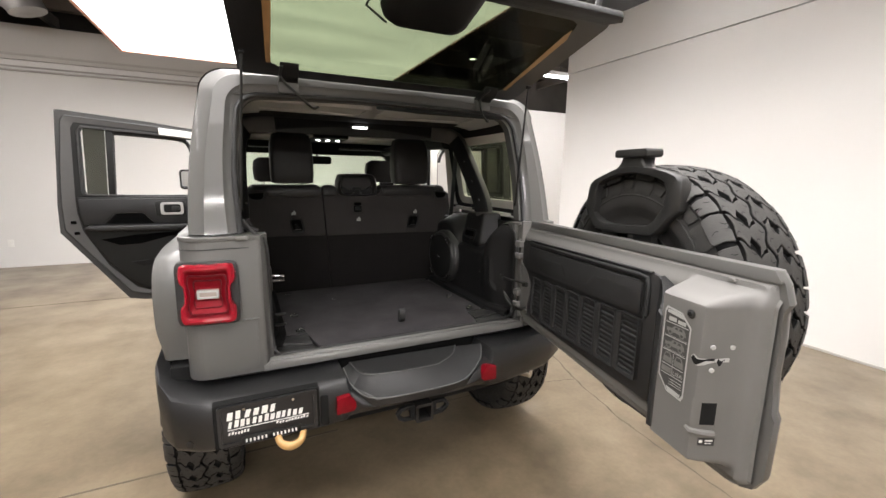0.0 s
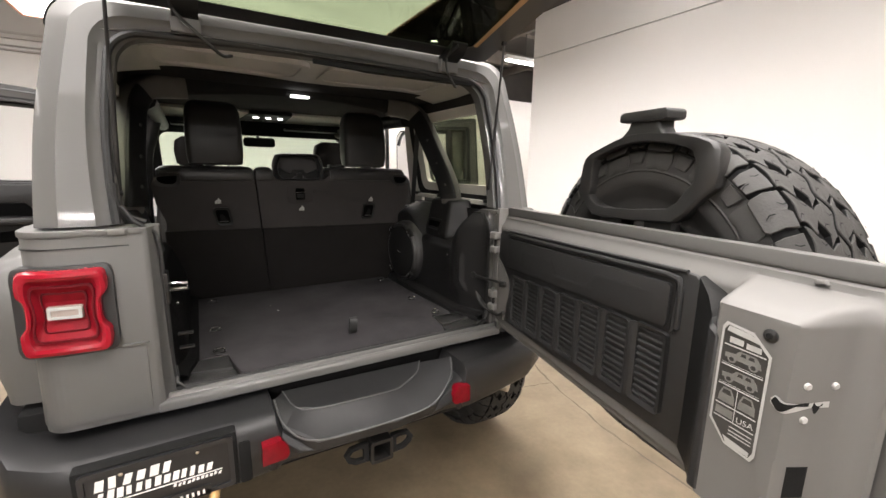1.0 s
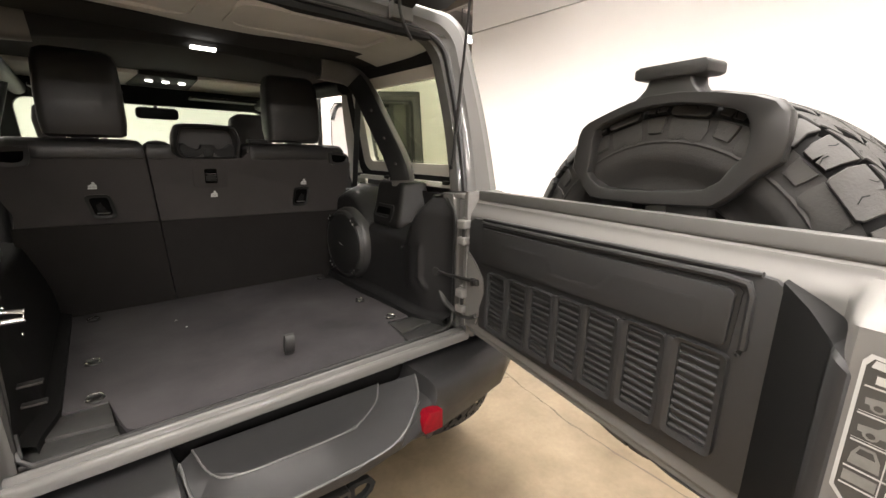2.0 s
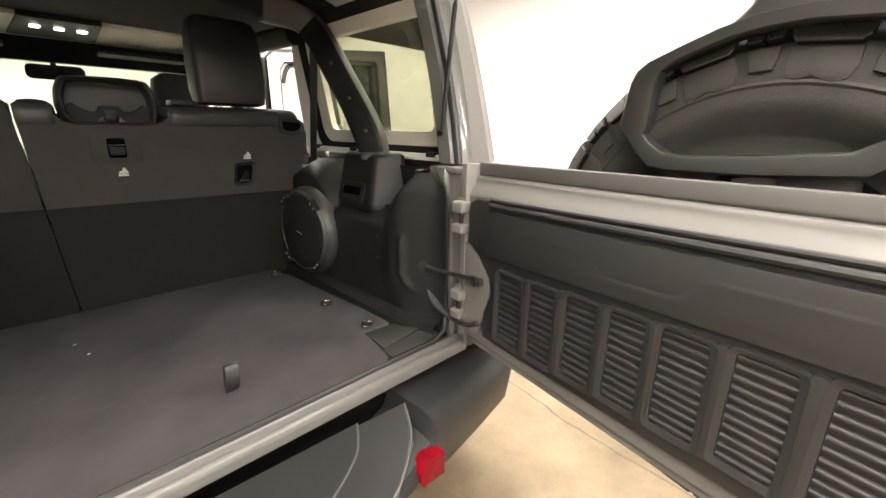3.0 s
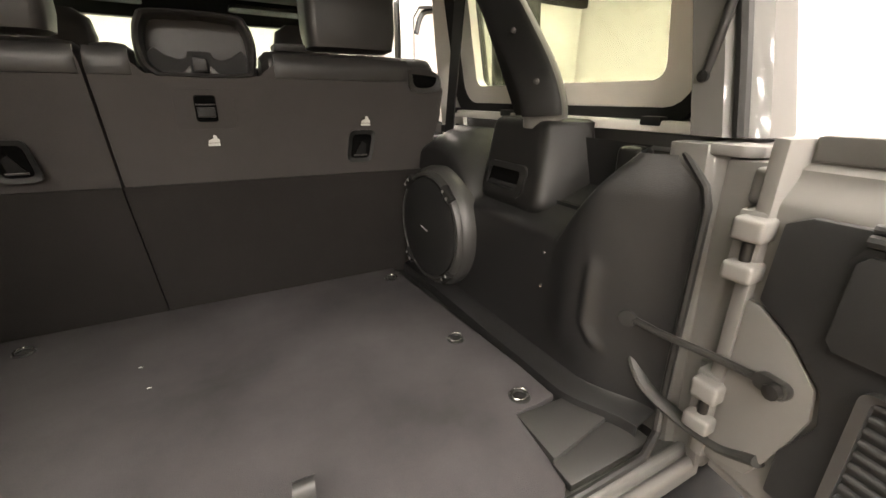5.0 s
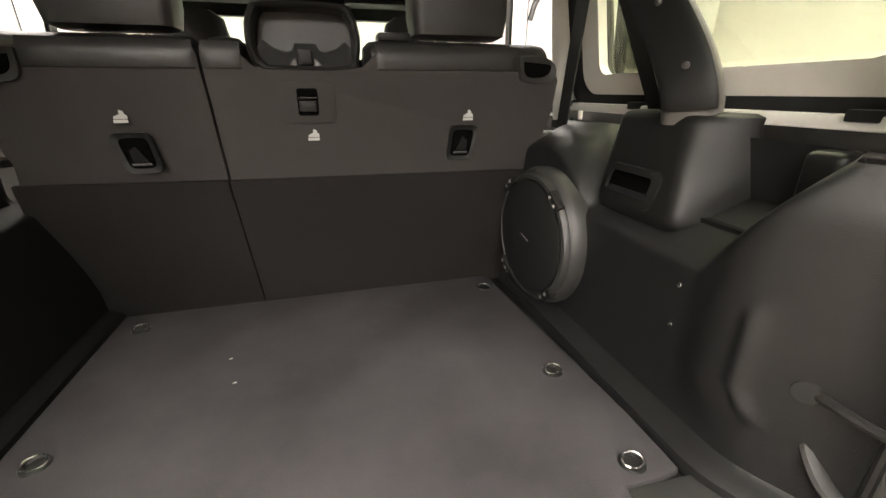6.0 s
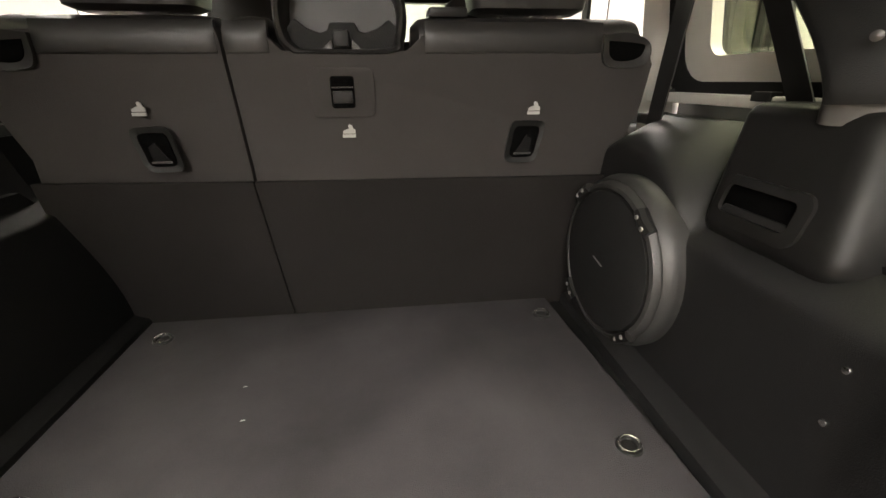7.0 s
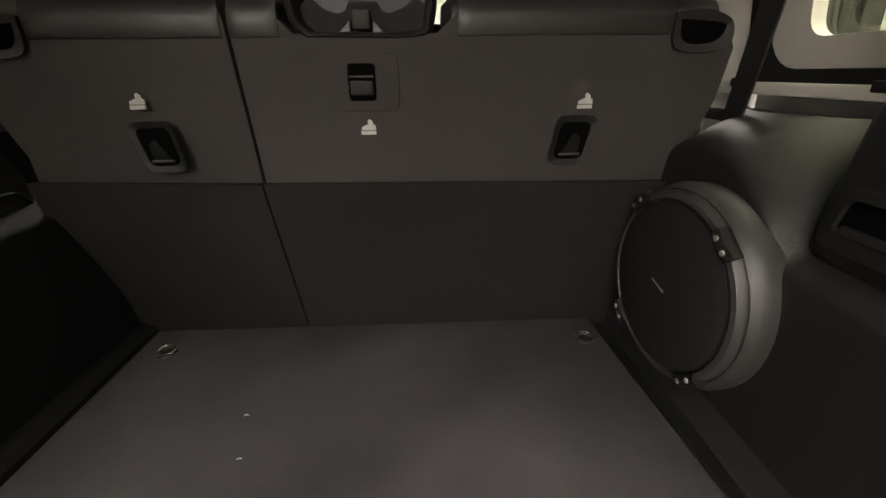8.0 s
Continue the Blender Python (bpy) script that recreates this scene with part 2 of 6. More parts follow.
def padded(bm, pts, wide, deep, face, seg=20):
    """Sweeps a section with flat faces and rounded edges; its broad side looks along face."""
    pts = [Vector(p) for p in pts]
    rings = []
    for i, p in enumerate(pts):
        d = (pts[min(i + 1, len(pts) - 1)] - pts[max(i - 1, 0)]).normalized()
        b = (Vector(face) - d * d.dot(Vector(face))).normalized()
        a = d.cross(b)
        ring = []
        for k in range(seg):
            t = 2 * math.pi * k / seg
            c, s = math.cos(t), math.sin(t)
            ring.append(p + a * wide * math.copysign(abs(c) ** 0.55, c) + b * deep * math.copysign(abs(s) ** 0.55, s))
        rings.append(ring)
    return loft(bm, rings)


def curve_pts(pts, n=8):
    """A smooth line through points (Catmull-Rom)."""
    P = [Vector(p) for p in pts]
    P = [2 * P[0] - P[1]] + P + [2 * P[-1] - P[-2]]
    out = []
    for i in range(1, len(P) - 2):
        for k in range(n):
            t = k / n
            a, b, c, d = P[i - 1], P[i], P[i + 1], P[i + 2]
            out.append(0.5 * (2 * b + (c - a) * t + (2 * a - 5 * b + 4 * c - d) * t * t + (3 * b - a - 3 * c + d) * t ** 3))
    out.append(P[-2])
    return out


def lathe(bm, profile, place, axis, seg=32):
    """Turns a profile of (radius, along) about an axis."""
    axis = Vector(axis).normalized()
    u = axis.orthogonal().normalized()
    v = axis.cross(u)
    c = Vector(place)
    rings = []
    for r, h in profile:
        rings.append([c + axis * h + (u * math.cos(t) + v * math.sin(t)) * max(r, 1e-4) for t in (2 * math.pi * k / seg for k in range(seg))])
    loft(bm, rings, caps=profile[0][0] < 0.002 and profile[-1][0] < 0.002)
    return bm


def rounded(x0, x1, y0, y1, r, n=5):
    out = []
    for cx, cy, a in ((x1 - r, y0 + r, -90), (x1 - r, y1 - r, 0), (x0 + r, y1 - r, 90), (x0 + r, y0 + r, 180)):
        for k in range(n + 1):
            t = radians(a + 90 * k / n)
            out.append((cx + r * math.cos(t), cy + r * math.sin(t)))
    return out


def ring_frame(bm, outer, inner, to3, a, b, lip=0.0):
    """A frame between two outlines of as many points, with depth from a to b."""
    n = len(outer)
    loops = [[bm.verts.new(to3(p, q, d)) for p, q in o] for o, d in ((outer, a), (outer, b), (inner, b - lip), (inner, a))]
    for A, B in zip(loops, loops[1:] + loops[:1]):
        for i in range(n):
            j = (i + 1) % n
            bm.faces.new((A[i], A[j], B[j], B[i]))
    return bm


def grid(bm, nu, nv, f):
    vs = [[bm.verts.new(f(i / nu, j / nv)) for j in range(nv + 1)] for i in range(nu + 1)]
    for i in range(nu):
        for j in range(nv):
            bm.faces.new((vs[i][j], vs[i + 1][j], vs[i + 1][j + 1], vs[i][j + 1]))
    return bm


def smooth(a, b, x):
    t = min(max((x - a) / (b - a), 0.0), 1.0)
    return t * t * (3 - 2 * t)


def flat_x(p, q, d):
    return (d, p, q)


def flat_y(p, q, d):
    return (p, d, q)


def flat_z(p, q, d):
    return (p, q, d)


def B():
    return bmesh.new()


# ---- the room ----
WX, WY = 3.98, 6.85
structure("floor", box(B(), -7, 8, -12, 8, -0.2, 0), FLOOR, "tan polished concrete showroom floor, mottled and cracked", "floor")
structure("wall_east", box(B(), WX, WX + 0.15, -12, 3.55, 0, 3.05), WALL, "smooth white painted showroom wall", "wall")
structure("wall_east_upper", box(B(), WX - 0.004, WX + 0.15, -12, 3.55, 3.062, 3.64), WALL, "light grey upper wall band above a seam", "wall")
structure("wall_recess_side", box(B(), WX + 0.15, 7.2, 3.4, 3.55, 0, 3.64), WALL, "white wall of the side bay", "wall")
structure("wall_recess_end", box(B(), 7.2, 7.35, 3.4, WY + 0.15, 0, 3.1), WALL, "white end wall of the side bay", "wall")
structure("wall_north", box(B(), -7, 7.2, WY, WY + 0.15, 0, 3.1), WALL, "white painted wall in front of the car", "wall")
structure("wall_north_upper", box(B(), -7, 4.0, WY - 0.05, WY + 0.15, 3.104, 3.59), SOFFIT, "light grey soffit above the white wall", "wall")
structure("wall_west", box(B(), -7.15, -7, -12, WY, 0, 4.2), WALL, "white painted side wall", "wall")
structure("wall_south", box(B(), -7.15, 8, -12.15, -12, 0, 4.2), WALL, "white painted wall behind the camera", "wall")
structure("ceiling", box(B(), -7.2, 8, -12.2, WY + 1.2, 4.2, 4.4), CEILING, "dark open ceiling deck", "ceiling")
structure("wall_north_top", box(B(), -7, 8, WY + 0.6, WY + 0.75, 3.0, 4.2), CEILING, "dark upper void behind the soffit", "wall")
structure("baseboard", box(B(), WX - 0.012, WX - 0.001, -12, 3.55, 0, 0.022, 0.003), TRIM, "thin grey base strip along the white wall", "baseboard")
for z0, z1, d in ((3.155, 3.19, 0.06), (2.94, 2.965, 0.05)):
    structure("trim", box(B(), -7, 3.9, WY - d, WY - 0.001, z0, z1, 0.006), TRIM, "grey horizontal wall trim rail", "trim")
structure("trim", box(B(), -7, 3.9, WY - 0.03, WY - 0.0011, 3.0, 3.02, 0.004), TRIM, "grey horizontal wall trim rail", "trim")
for y in (-10.0, -7.5, -5.0, -2.5, 0.0, 2.5, 5.0, 7.0):
    structure("ceiling_beam", box(B(), -7, 8, y - 0.07, y + 0.07, 3.9, 4.199), BEAM, "brown steel ceiling beam", "beam")
for x in (-5.5, -3.2, 2.6, 4.6, 6.4):
    structure("ceiling_joist", box(B(), x - 0.04, x + 0.04, -12, 8, 3.74, 3.9), BEAM, "thin brown ceiling joist", "beam")

# joints and cracks in the slab
structure("floor_joint", box(B(), -7, 8, 4.27, 4.285, -0.001, 0.0015), CRACK, "sawn control joint in the concrete", "floor joint")
structure("floor_joint", box(B(), -7, -0.2, 0.583, 0.595, -0.001, 0.0015), CRACK, "sawn control joint in the concrete", "floor joint")


def crack(pts, w):
    bm = B()
    line = curve_pts(pts, 6)
    rng = random.Random(5)
    prev = None
    for i, p in enumerate(line):
        d = (line[min(i + 1, len(line) - 1)] - line[max(i - 1, 0)]).normalized()
        side = Vector((-d.y, d.x, 0)) * w * rng.uniform(0.5, 1.2)
        j = Vector((rng.uniform(-1, 1), rng.uniform(-1, 1), 0)) * 0.006
        cur = (bm.verts.new(p + side + j), bm.verts.new(p - side + j))
        if prev:
            bm.faces.new((prev[0], cur[0], cur[1], prev[1]))
        prev = cur
    return structure("floor_crack", bm, CRACK, "long wandering crack in the concrete slab", "crack")


crack([(1.75, 1.1, 0.001), (1.66, 0.8, 0.001), (1.56, 0.49, 0.001), (1.50, 0.19, 0.001), (1.45, -0.09, 0.001), (1.43, -0.53, 0.001),
       (1.40, -0.95, 0.001), (1.45, -1.6, 0.001), (1.4, -2.6, 0.001)], 0.006)
crack([(1.56, 0.49, 0.001), (1.30, 0.56, 0.001), (1.0, 0.60, 0.001), (0.4, 0.62, 0.001)], 0.004)


def ceiling_light_box():
    """A wide fabric light box hung over the car."""
    top = new("ceiling_light_box")
    top.location = (0, 0, 3.0)
    x0, x1, y0, y1 = -1.92, 1.66, -2.2, 5.05
    part("diffuser", box(B(), x0 + 0.02, x1 - 0.02, y0 + 0.02, y1 - 0.02, 0.0, 0.004), LIGHTBOX, top, "glowing white fabric")
    bm = B()
    ring_frame(bm, [(x0, y0), (x1, y0), (x1, y1), (x0, y1)], [(x0 + 0.03, y0 + 0.03), (x1 - 0.03, y0 + 0.03), (x1 - 0.03, y1 - 0.03), (x0 + 0.03, y1 - 0.03)], flat_z, -0.012, 0.09)
    part("frame", bm, FABRIC_PINK, top, "salmon fabric edge")
    part("cover", box(B(), x0 + 0.03, x1 - 0.03, y0 + 0.03, y1 - 0.03, 0.05, 0.09), SOFFIT, top)
    for x in (x0 + 0.4, x1 - 0.4):
        for y in (y0 + 0.5, 0.4, y1 - 0.5):
            part("cable", tube(B(), [(x, y, 0.09), (x, y, 1.2)], 0.004, 6), STEEL, top)
    tagged(top, "wide glowing white fabric light box hung over the car", "ceiling light")


ceiling_light_box()


def strip_light(x, y, z, length, tube_mat):
    top = new("strip_light")
    top.location = (x, y, z)
    part("housing", box(B(), -length / 2, length / 2, -0.06, 0.06, 0.0, 0.07, 0.01), WHITE, top)
    part("tube", box(B(), -length / 2 + 0.02, length / 2 - 0.02, -0.045, 0.045, -0.03, 0.0, 0.012), tube_mat, top, "glowing white tube")
    part("hanger", tube(B(), [(0, 0, 0.07), (0, 0, 4.2 - z)], 0.006, 6), STEEL, top)
    return tagged(top, "lit white strip lamp under the ceiling, most of them added unseen", "strip light", "ceiling strip lights")


strip_light(4.85, 4.75, 3.36, 0.9, STRIP_FAR)
# Unseen lamps added to brighten the walls.
for sx, sy in ((-3.6, 1.6), (-3.4, -1.8), (2.6, 1.2), (2.9, -0.9), (2.9, -3.0), (-3.6, 4.3), (-5.6, 4.3)):
    strip_light(sx, sy, 3.6, 1.8, FILL_WALL)
# More unseen fill lamps, added behind the view and in the side bay.
for sx, sy in ((-2.9, -4.6), (-1.0, -5.6), (-2.9, -6.6), (-1.0, -7.6), (6.2, 4.6)):
    strip_light(sx, sy, 3.6, 1.8, FILL_STRIP)


def spot_light(x, y, z):
    top = new("spot_light")
    top.location = (x, y, z)
    part("can", lathe(B(), [(0.0, 0.14), (0.06, 0.14), (0.075, 0.1), (0.075, 0.0), (0.066, 0.0), (0.062, 0.03), (0.0, 0.03)], (0, 0, 0), (0, 0, 1), 20), STEEL, top)
    part("lens", lathe(B(), [(0.0, 0.012), (0.06, 0.012), (0.06, 0.02), (0.0, 0.02)], (0, 0, 0), (0, 0, 1), 20), SPOT, top, "glowing lens")
    part("stem", tube(B(), [(0, 0, 0.14), (0, 0, 4.2 - z)], 0.008, 6), STEEL, top)
    tagged(top, "small lit spot lamp under the dark ceiling", "spot light", "ceiling spots")


spot_light(3.1, 5.0, 3.5)


def air_duct():
    top = new("air_duct")
    top.location = (-3.0, 5.75, 3.62)
    part("duct", tube(B(), [(-4, 0.0, 0.12), (-0.4, 0.0, 0.12), (-0.15, 0.0, 0.08), (0.0, 0, -0.06), (0.02, 0, -0.13)], 0.2, 20, up=(0, 1, 0)), DUCT, top)
    part("collar", lathe(B(), [(0.19, 0), (0.215, 0), (0.215, 0.03), (0.19, 0.03), (0.19, 0)], (-0.32, 0, 0.12), (1, 0, 0), 24), DUCT, top)
    tagged(top, "round galvanised air duct under the ceiling", "duct")


air_duct()


def wall_outlet():
    top = new("wall_outlet")
    top.location = (-3.95, WY, 0.38)
    part("plate", box(B(), -0.035, 0.035, -0.009, -0.001, -0.057, 0.057, 0.003), WHITE, top)
    for z in (-0.024, 0.024):
        part("socket", box(B(), -0.017, 0.017, -0.012, -0.009, z - 0.015, z + 0.015, 0.002), WHITE, top)
    tagged(top, "white outlet plate on the wall", "outlet")


wall_outlet()


# ---- the car: shell ----
car = tagged(new("car"), "grey off-road car with tailgate, rear glass and rear doors open", "car")


def back_y(z):
    """The rear face leans forward above the belt line."""
    return -0.03 + 0.218 * max(z - 1.29, 0.0)


def quarter_panel(s):
    corner = [(0.835 - 0.07 + 0.07 * math.sin(t), -0.055 + 0.07 - 0.07 * math.cos(t)) for t in (radians(90 * k / 8) for k in range(9))]
    i = 0.545 if s < 0 else 0.597
    plan = [(i, 0.05), (i, -0.006), (i + 0.010, -0.012), (i + 0.018, -0.03), (i + 0.024, -0.05), (i + 0.034, -0.055)] + corner + [(0.845, 0.12), (0.79, 0.12), (0.79, 0.03), (0.65, 0.02), (0.63, 0.05)]
    lean = lambda p, q, d: (p, q - 0.075 * (1.284 - d) + 0.008, d)
    bm = prism(B(), [(s * x, y) for x, y in plan], lean, 0.768, 1.284, 0.004)
    q = part("quarter_panel", bm, PAINT, car)
    low = [(0.597, -0.058)] + [(0.835 - 0.07 + 0.073 * math.sin(t), -0.055 + 0.07 - 0.075 * math.cos(t)) for t in (radians(90 * k / 8) for k in range(7))] + [(0.78, -0.04), (0.6, -0.04)]
    part("crease", prism(B(), [(s * x, y) for x, y in low], lean, 0.785, 0.972, 0.003), PAINT, q)
    part("side_skin", prism(B(), [(0.12, 0.95), (0.30, 1.16), (0.78, 1.16), (0.93, 0.95), (0.97, 0.62), (1.0, 0.62), (1.0, 1.284), (0.12, 1.284)], flat_x, s * 0.80, s * 0.845, 0.004), PAINT, q)
    # Thin lip added to draw the highlight line at the crease.
    part("crease_highlight_lip", box(B(), s * (i + 0.045), s * (i + 0.105), -0.0795, -0.070, 0.972, 0.978, 0.002), PAINT, q)
    edge = [(i + 0.034, -0.058)] + [(0.835 - 0.07 + 0.074 * math.sin(t), -0.055 + 0.07 - 0.076 * math.cos(t)) for t in (radians(90 * k / 8) for k in range(9))] + [(0.845, 0.10), (0.80, 0.10), (0.78, -0.03), (i + 0.04, -0.04)]
    part("belt_lip", prism(B(), [(s * x, y) for x, y in edge], lean, 1.270, 1.286, 0.004), PAINT, q)
    part("belt_groove", prism(B(), [(s * x, y + 0.0035) for x, y in edge], lean, 1.2395, 1.243), SEAL, q)
    return q


for s in (-1, 1):
    quarter_panel(s)

N_SIDE, N_ARC, N_TOP = 10, 8, 14


def arch(x0, z0, x1, z1, r, crown):
    """An inverted U: up one side, round the corners, over the crowned top; as many points for each."""
    pts = []
    for k in range(N_SIDE):
        t = k / N_SIDE
        bow = 0.012 * math.sin(math.pi * t)
        pts.append((-(x0 + (x1 - x0) * t + bow), z0 + (z1 - r - z0) * t))
    for k in range(N_ARC):
        t = radians(90 * k / N_ARC)
        pts.append((-(x1 - r + r * math.cos(t)), z1 - r + r * math.sin(t)))
    for k in range(N_TOP + 1):
        t = k / N_TOP
        x = -(x1 - r) + 2 * (x1 - r) * t
        pts.append((x, z1 + crown * (1 - (2 * t - 1) ** 2)))
    left = pts[:N_SIDE + N_ARC]
    return pts + [(-x, z) for x, z in reversed(left)]


def hardtop():
    layers = [
        (arch(0.800, 1.292, 0.742, 1.893, 0.10, 0.022), 0.10),
        (arch(0.803, 1.292, 0.745, 1.895, 0.10, 0.022), 0.05),
        (arch(0.797, 1.292, 0.738, 1.889, 0.10, 0.022), 0.015),
        (arch(0.752, 1.292, 0.698, 1.872, 0.09, 0.020), 0.001),
        (arch(0.748, 1.292, 0.694, 1.870, 0.09, 0.020), -0.004),
        (arch(0.674, 1.292, 0.656, 1.839, 0.09, 0.016), -0.005),
        (arch(0.668, 1.292, 0.650, 1.835, 0.09, 0.016), 0.002),
        (arch(0.654, 1.292, 0.640, 1.822, 0.085, 0.015), 0.014),
        (arch(0.640, 1.292, 0.628, 1.810, 0.085, 0.014), 0.016),
        (arch(0.622, 1.292, 0.608, 1.795, 0.085, 0.013), 0.03),
        (arch(0.622, 1.292, 0.608, 1.795, 0.085, 0.013), 0.075),
        (arch(0.700, 1.292, 0.680, 1.800, 0.085, 0.013), 0.08),
    ]
    bm = B()
    loft(bm, [[(x, back_y(z) + d, z) for x, z in loop] for loop, d in layers], closed=False, caps=False)
    top = part("hardtop", bm, PAINT, car)
    groove = arch(0.634, 1.292, 0.622, 1.803, 0.085, 0.013)
    for k in (-1,):
        part("seal_tail", tube(B(), curve_pts([(k * 0.634, 0.0, 1.40), (k * 0.632, -0.002, 1.345), (k * 0.615, 0.004, 1.312), (k * 0.575, 0.016, 1.294)], 5), 0.009, 8, up=(0, 1, 0)), SEAL, top)
    part("weather_seal", tube(B(), [(x, back_y(z) + 0.012, z) for x, z in groove], 0.010, 8, up=(0, 1, 0)), SEAL, top, "black rubber seal")
    # roof skin over the cabin
    bm = B()
    rows = []
    for y, dz in ((None, 0.0), (0.35, 0.004), (0.9, 0.006), (1.5, 0.0), (2.05, -0.03), (2.35, -0.08)):
        loop = arch(0.80, 1.292, 0.743, 1.894, 0.10, 0.022)[N_SIDE:-N_SIDE]
        rows.append([(x, back_y(z) + 0.02 if y is None else y, z + dz) for x, z in loop])
    for r in list(rows)[::-1]:
        rows.append([(x * 0.97, y, z - 0.03) for x, y, z in r])
    loft(bm, rows, closed=False, caps=False)
    part("roof_skin", bm, PAINT, top)
    return top


hardtop_ob = hardtop()


def side_window(s):
    """Hardtop side with its quarter glass, gasket and light inner frame."""
    def lx(p, q, d):
        if p < 0.1:
            p = back_y(q) + 0.05 + (p - 0.02) * 0.8
        return (d - s * 0.095 * (q - 1.292) / 0.51, p, q)
    inner = rounded(0.166, 0.795, 1.366, 1.705, 0.03)
    outer = rounded(0.02, 0.95, 1.292, 1.80, 0.012)
    top = part("hardtop_side", ring_frame(B(), outer, inner, lx, s * 0.795, s * 0.770), PAINT, car)
    part("quarter_glass", prism(B(), rounded(0.156, 0.805, 1.356, 1.715, 0.03), lx, s * 0.783, s * 0.779), GLASS_QUARTER, top, "green-tinted side glass").visible_shadow = False
    part("gasket", ring_frame(B(), rounded(0.159, 0.802, 1.359, 1.712, 0.03), inner, lx, s * 0.778, s * 0.772), SEAL, top)
    part("inner_frame", ring_frame(B(), rounded(0.1205, 0.878, 1.325, 1.745, 0.06), rounded(0.174, 0.787, 1.374, 1.697, 0.028), lx, s * 0.769, s * 0.754, 0.010 * s), SHELL, top, "light grey moulded frame")
    part("dark_surround", ring_frame(B(), rounded(0.1195, 0.93, 1.30, 1.795, 0.05), rounded(0.1215, 0.876, 1.327, 1.743, 0.06), lx, s * 0.769, s * 0.751), HEADLINER, top)
    part("belt_rail", box(B(), s * 0.715, s * 0.7505, 0.03, 0.96, 1.284, 1.305, 0.005), SHELL, top, "light painted belt rail")
    for y in (0.18, 0.62, 0.90):
        part("clip", box(B(), s * 0.71, s * 0.735, y - 0.02, y + 0.02, 1.296, 1.312, 0.003), SEAL, top)
    part("gap_seal", box(B(), s * 0.698, s * 0.765, 0.03, 0.96, 1.232, 1.256, 0.004), SEAL, top)
    # pillar at the back of the rear door opening, turned a little to the tail
    def post(x, y, z):
        lean = 0.060 * (z - 1.292) / 0.51
        return (s * (x - max(lean, -0.02)), y, z)
    rows = []
    for z, dy in ((0.60, -0.02), (1.25, 0.0), (1.50, 0.0), (1.66, -0.008), (1.74, -0.022), (1.795, -0.05)):
        rows.append([post(x, y + dy, z) for x, y in ((0.772, 0.940), (0.758, 0.952), (0.738, 1.028), (0.742, 1.038), (0.752, 1.044), (0.80, 1.044), (0.80, 0.955))])
    # Left pillar is the right one's twin, coloured dark so it stays hidden.
    part("door_pillar", loft(B(), rows), SHELL if s > 0 else TRIM_BLACK, top, "light painted door pillar" if s > 0 else "door pillar coloured dark to stay hidden")
    return top


for s in (-1, 1):
    side_window(s)


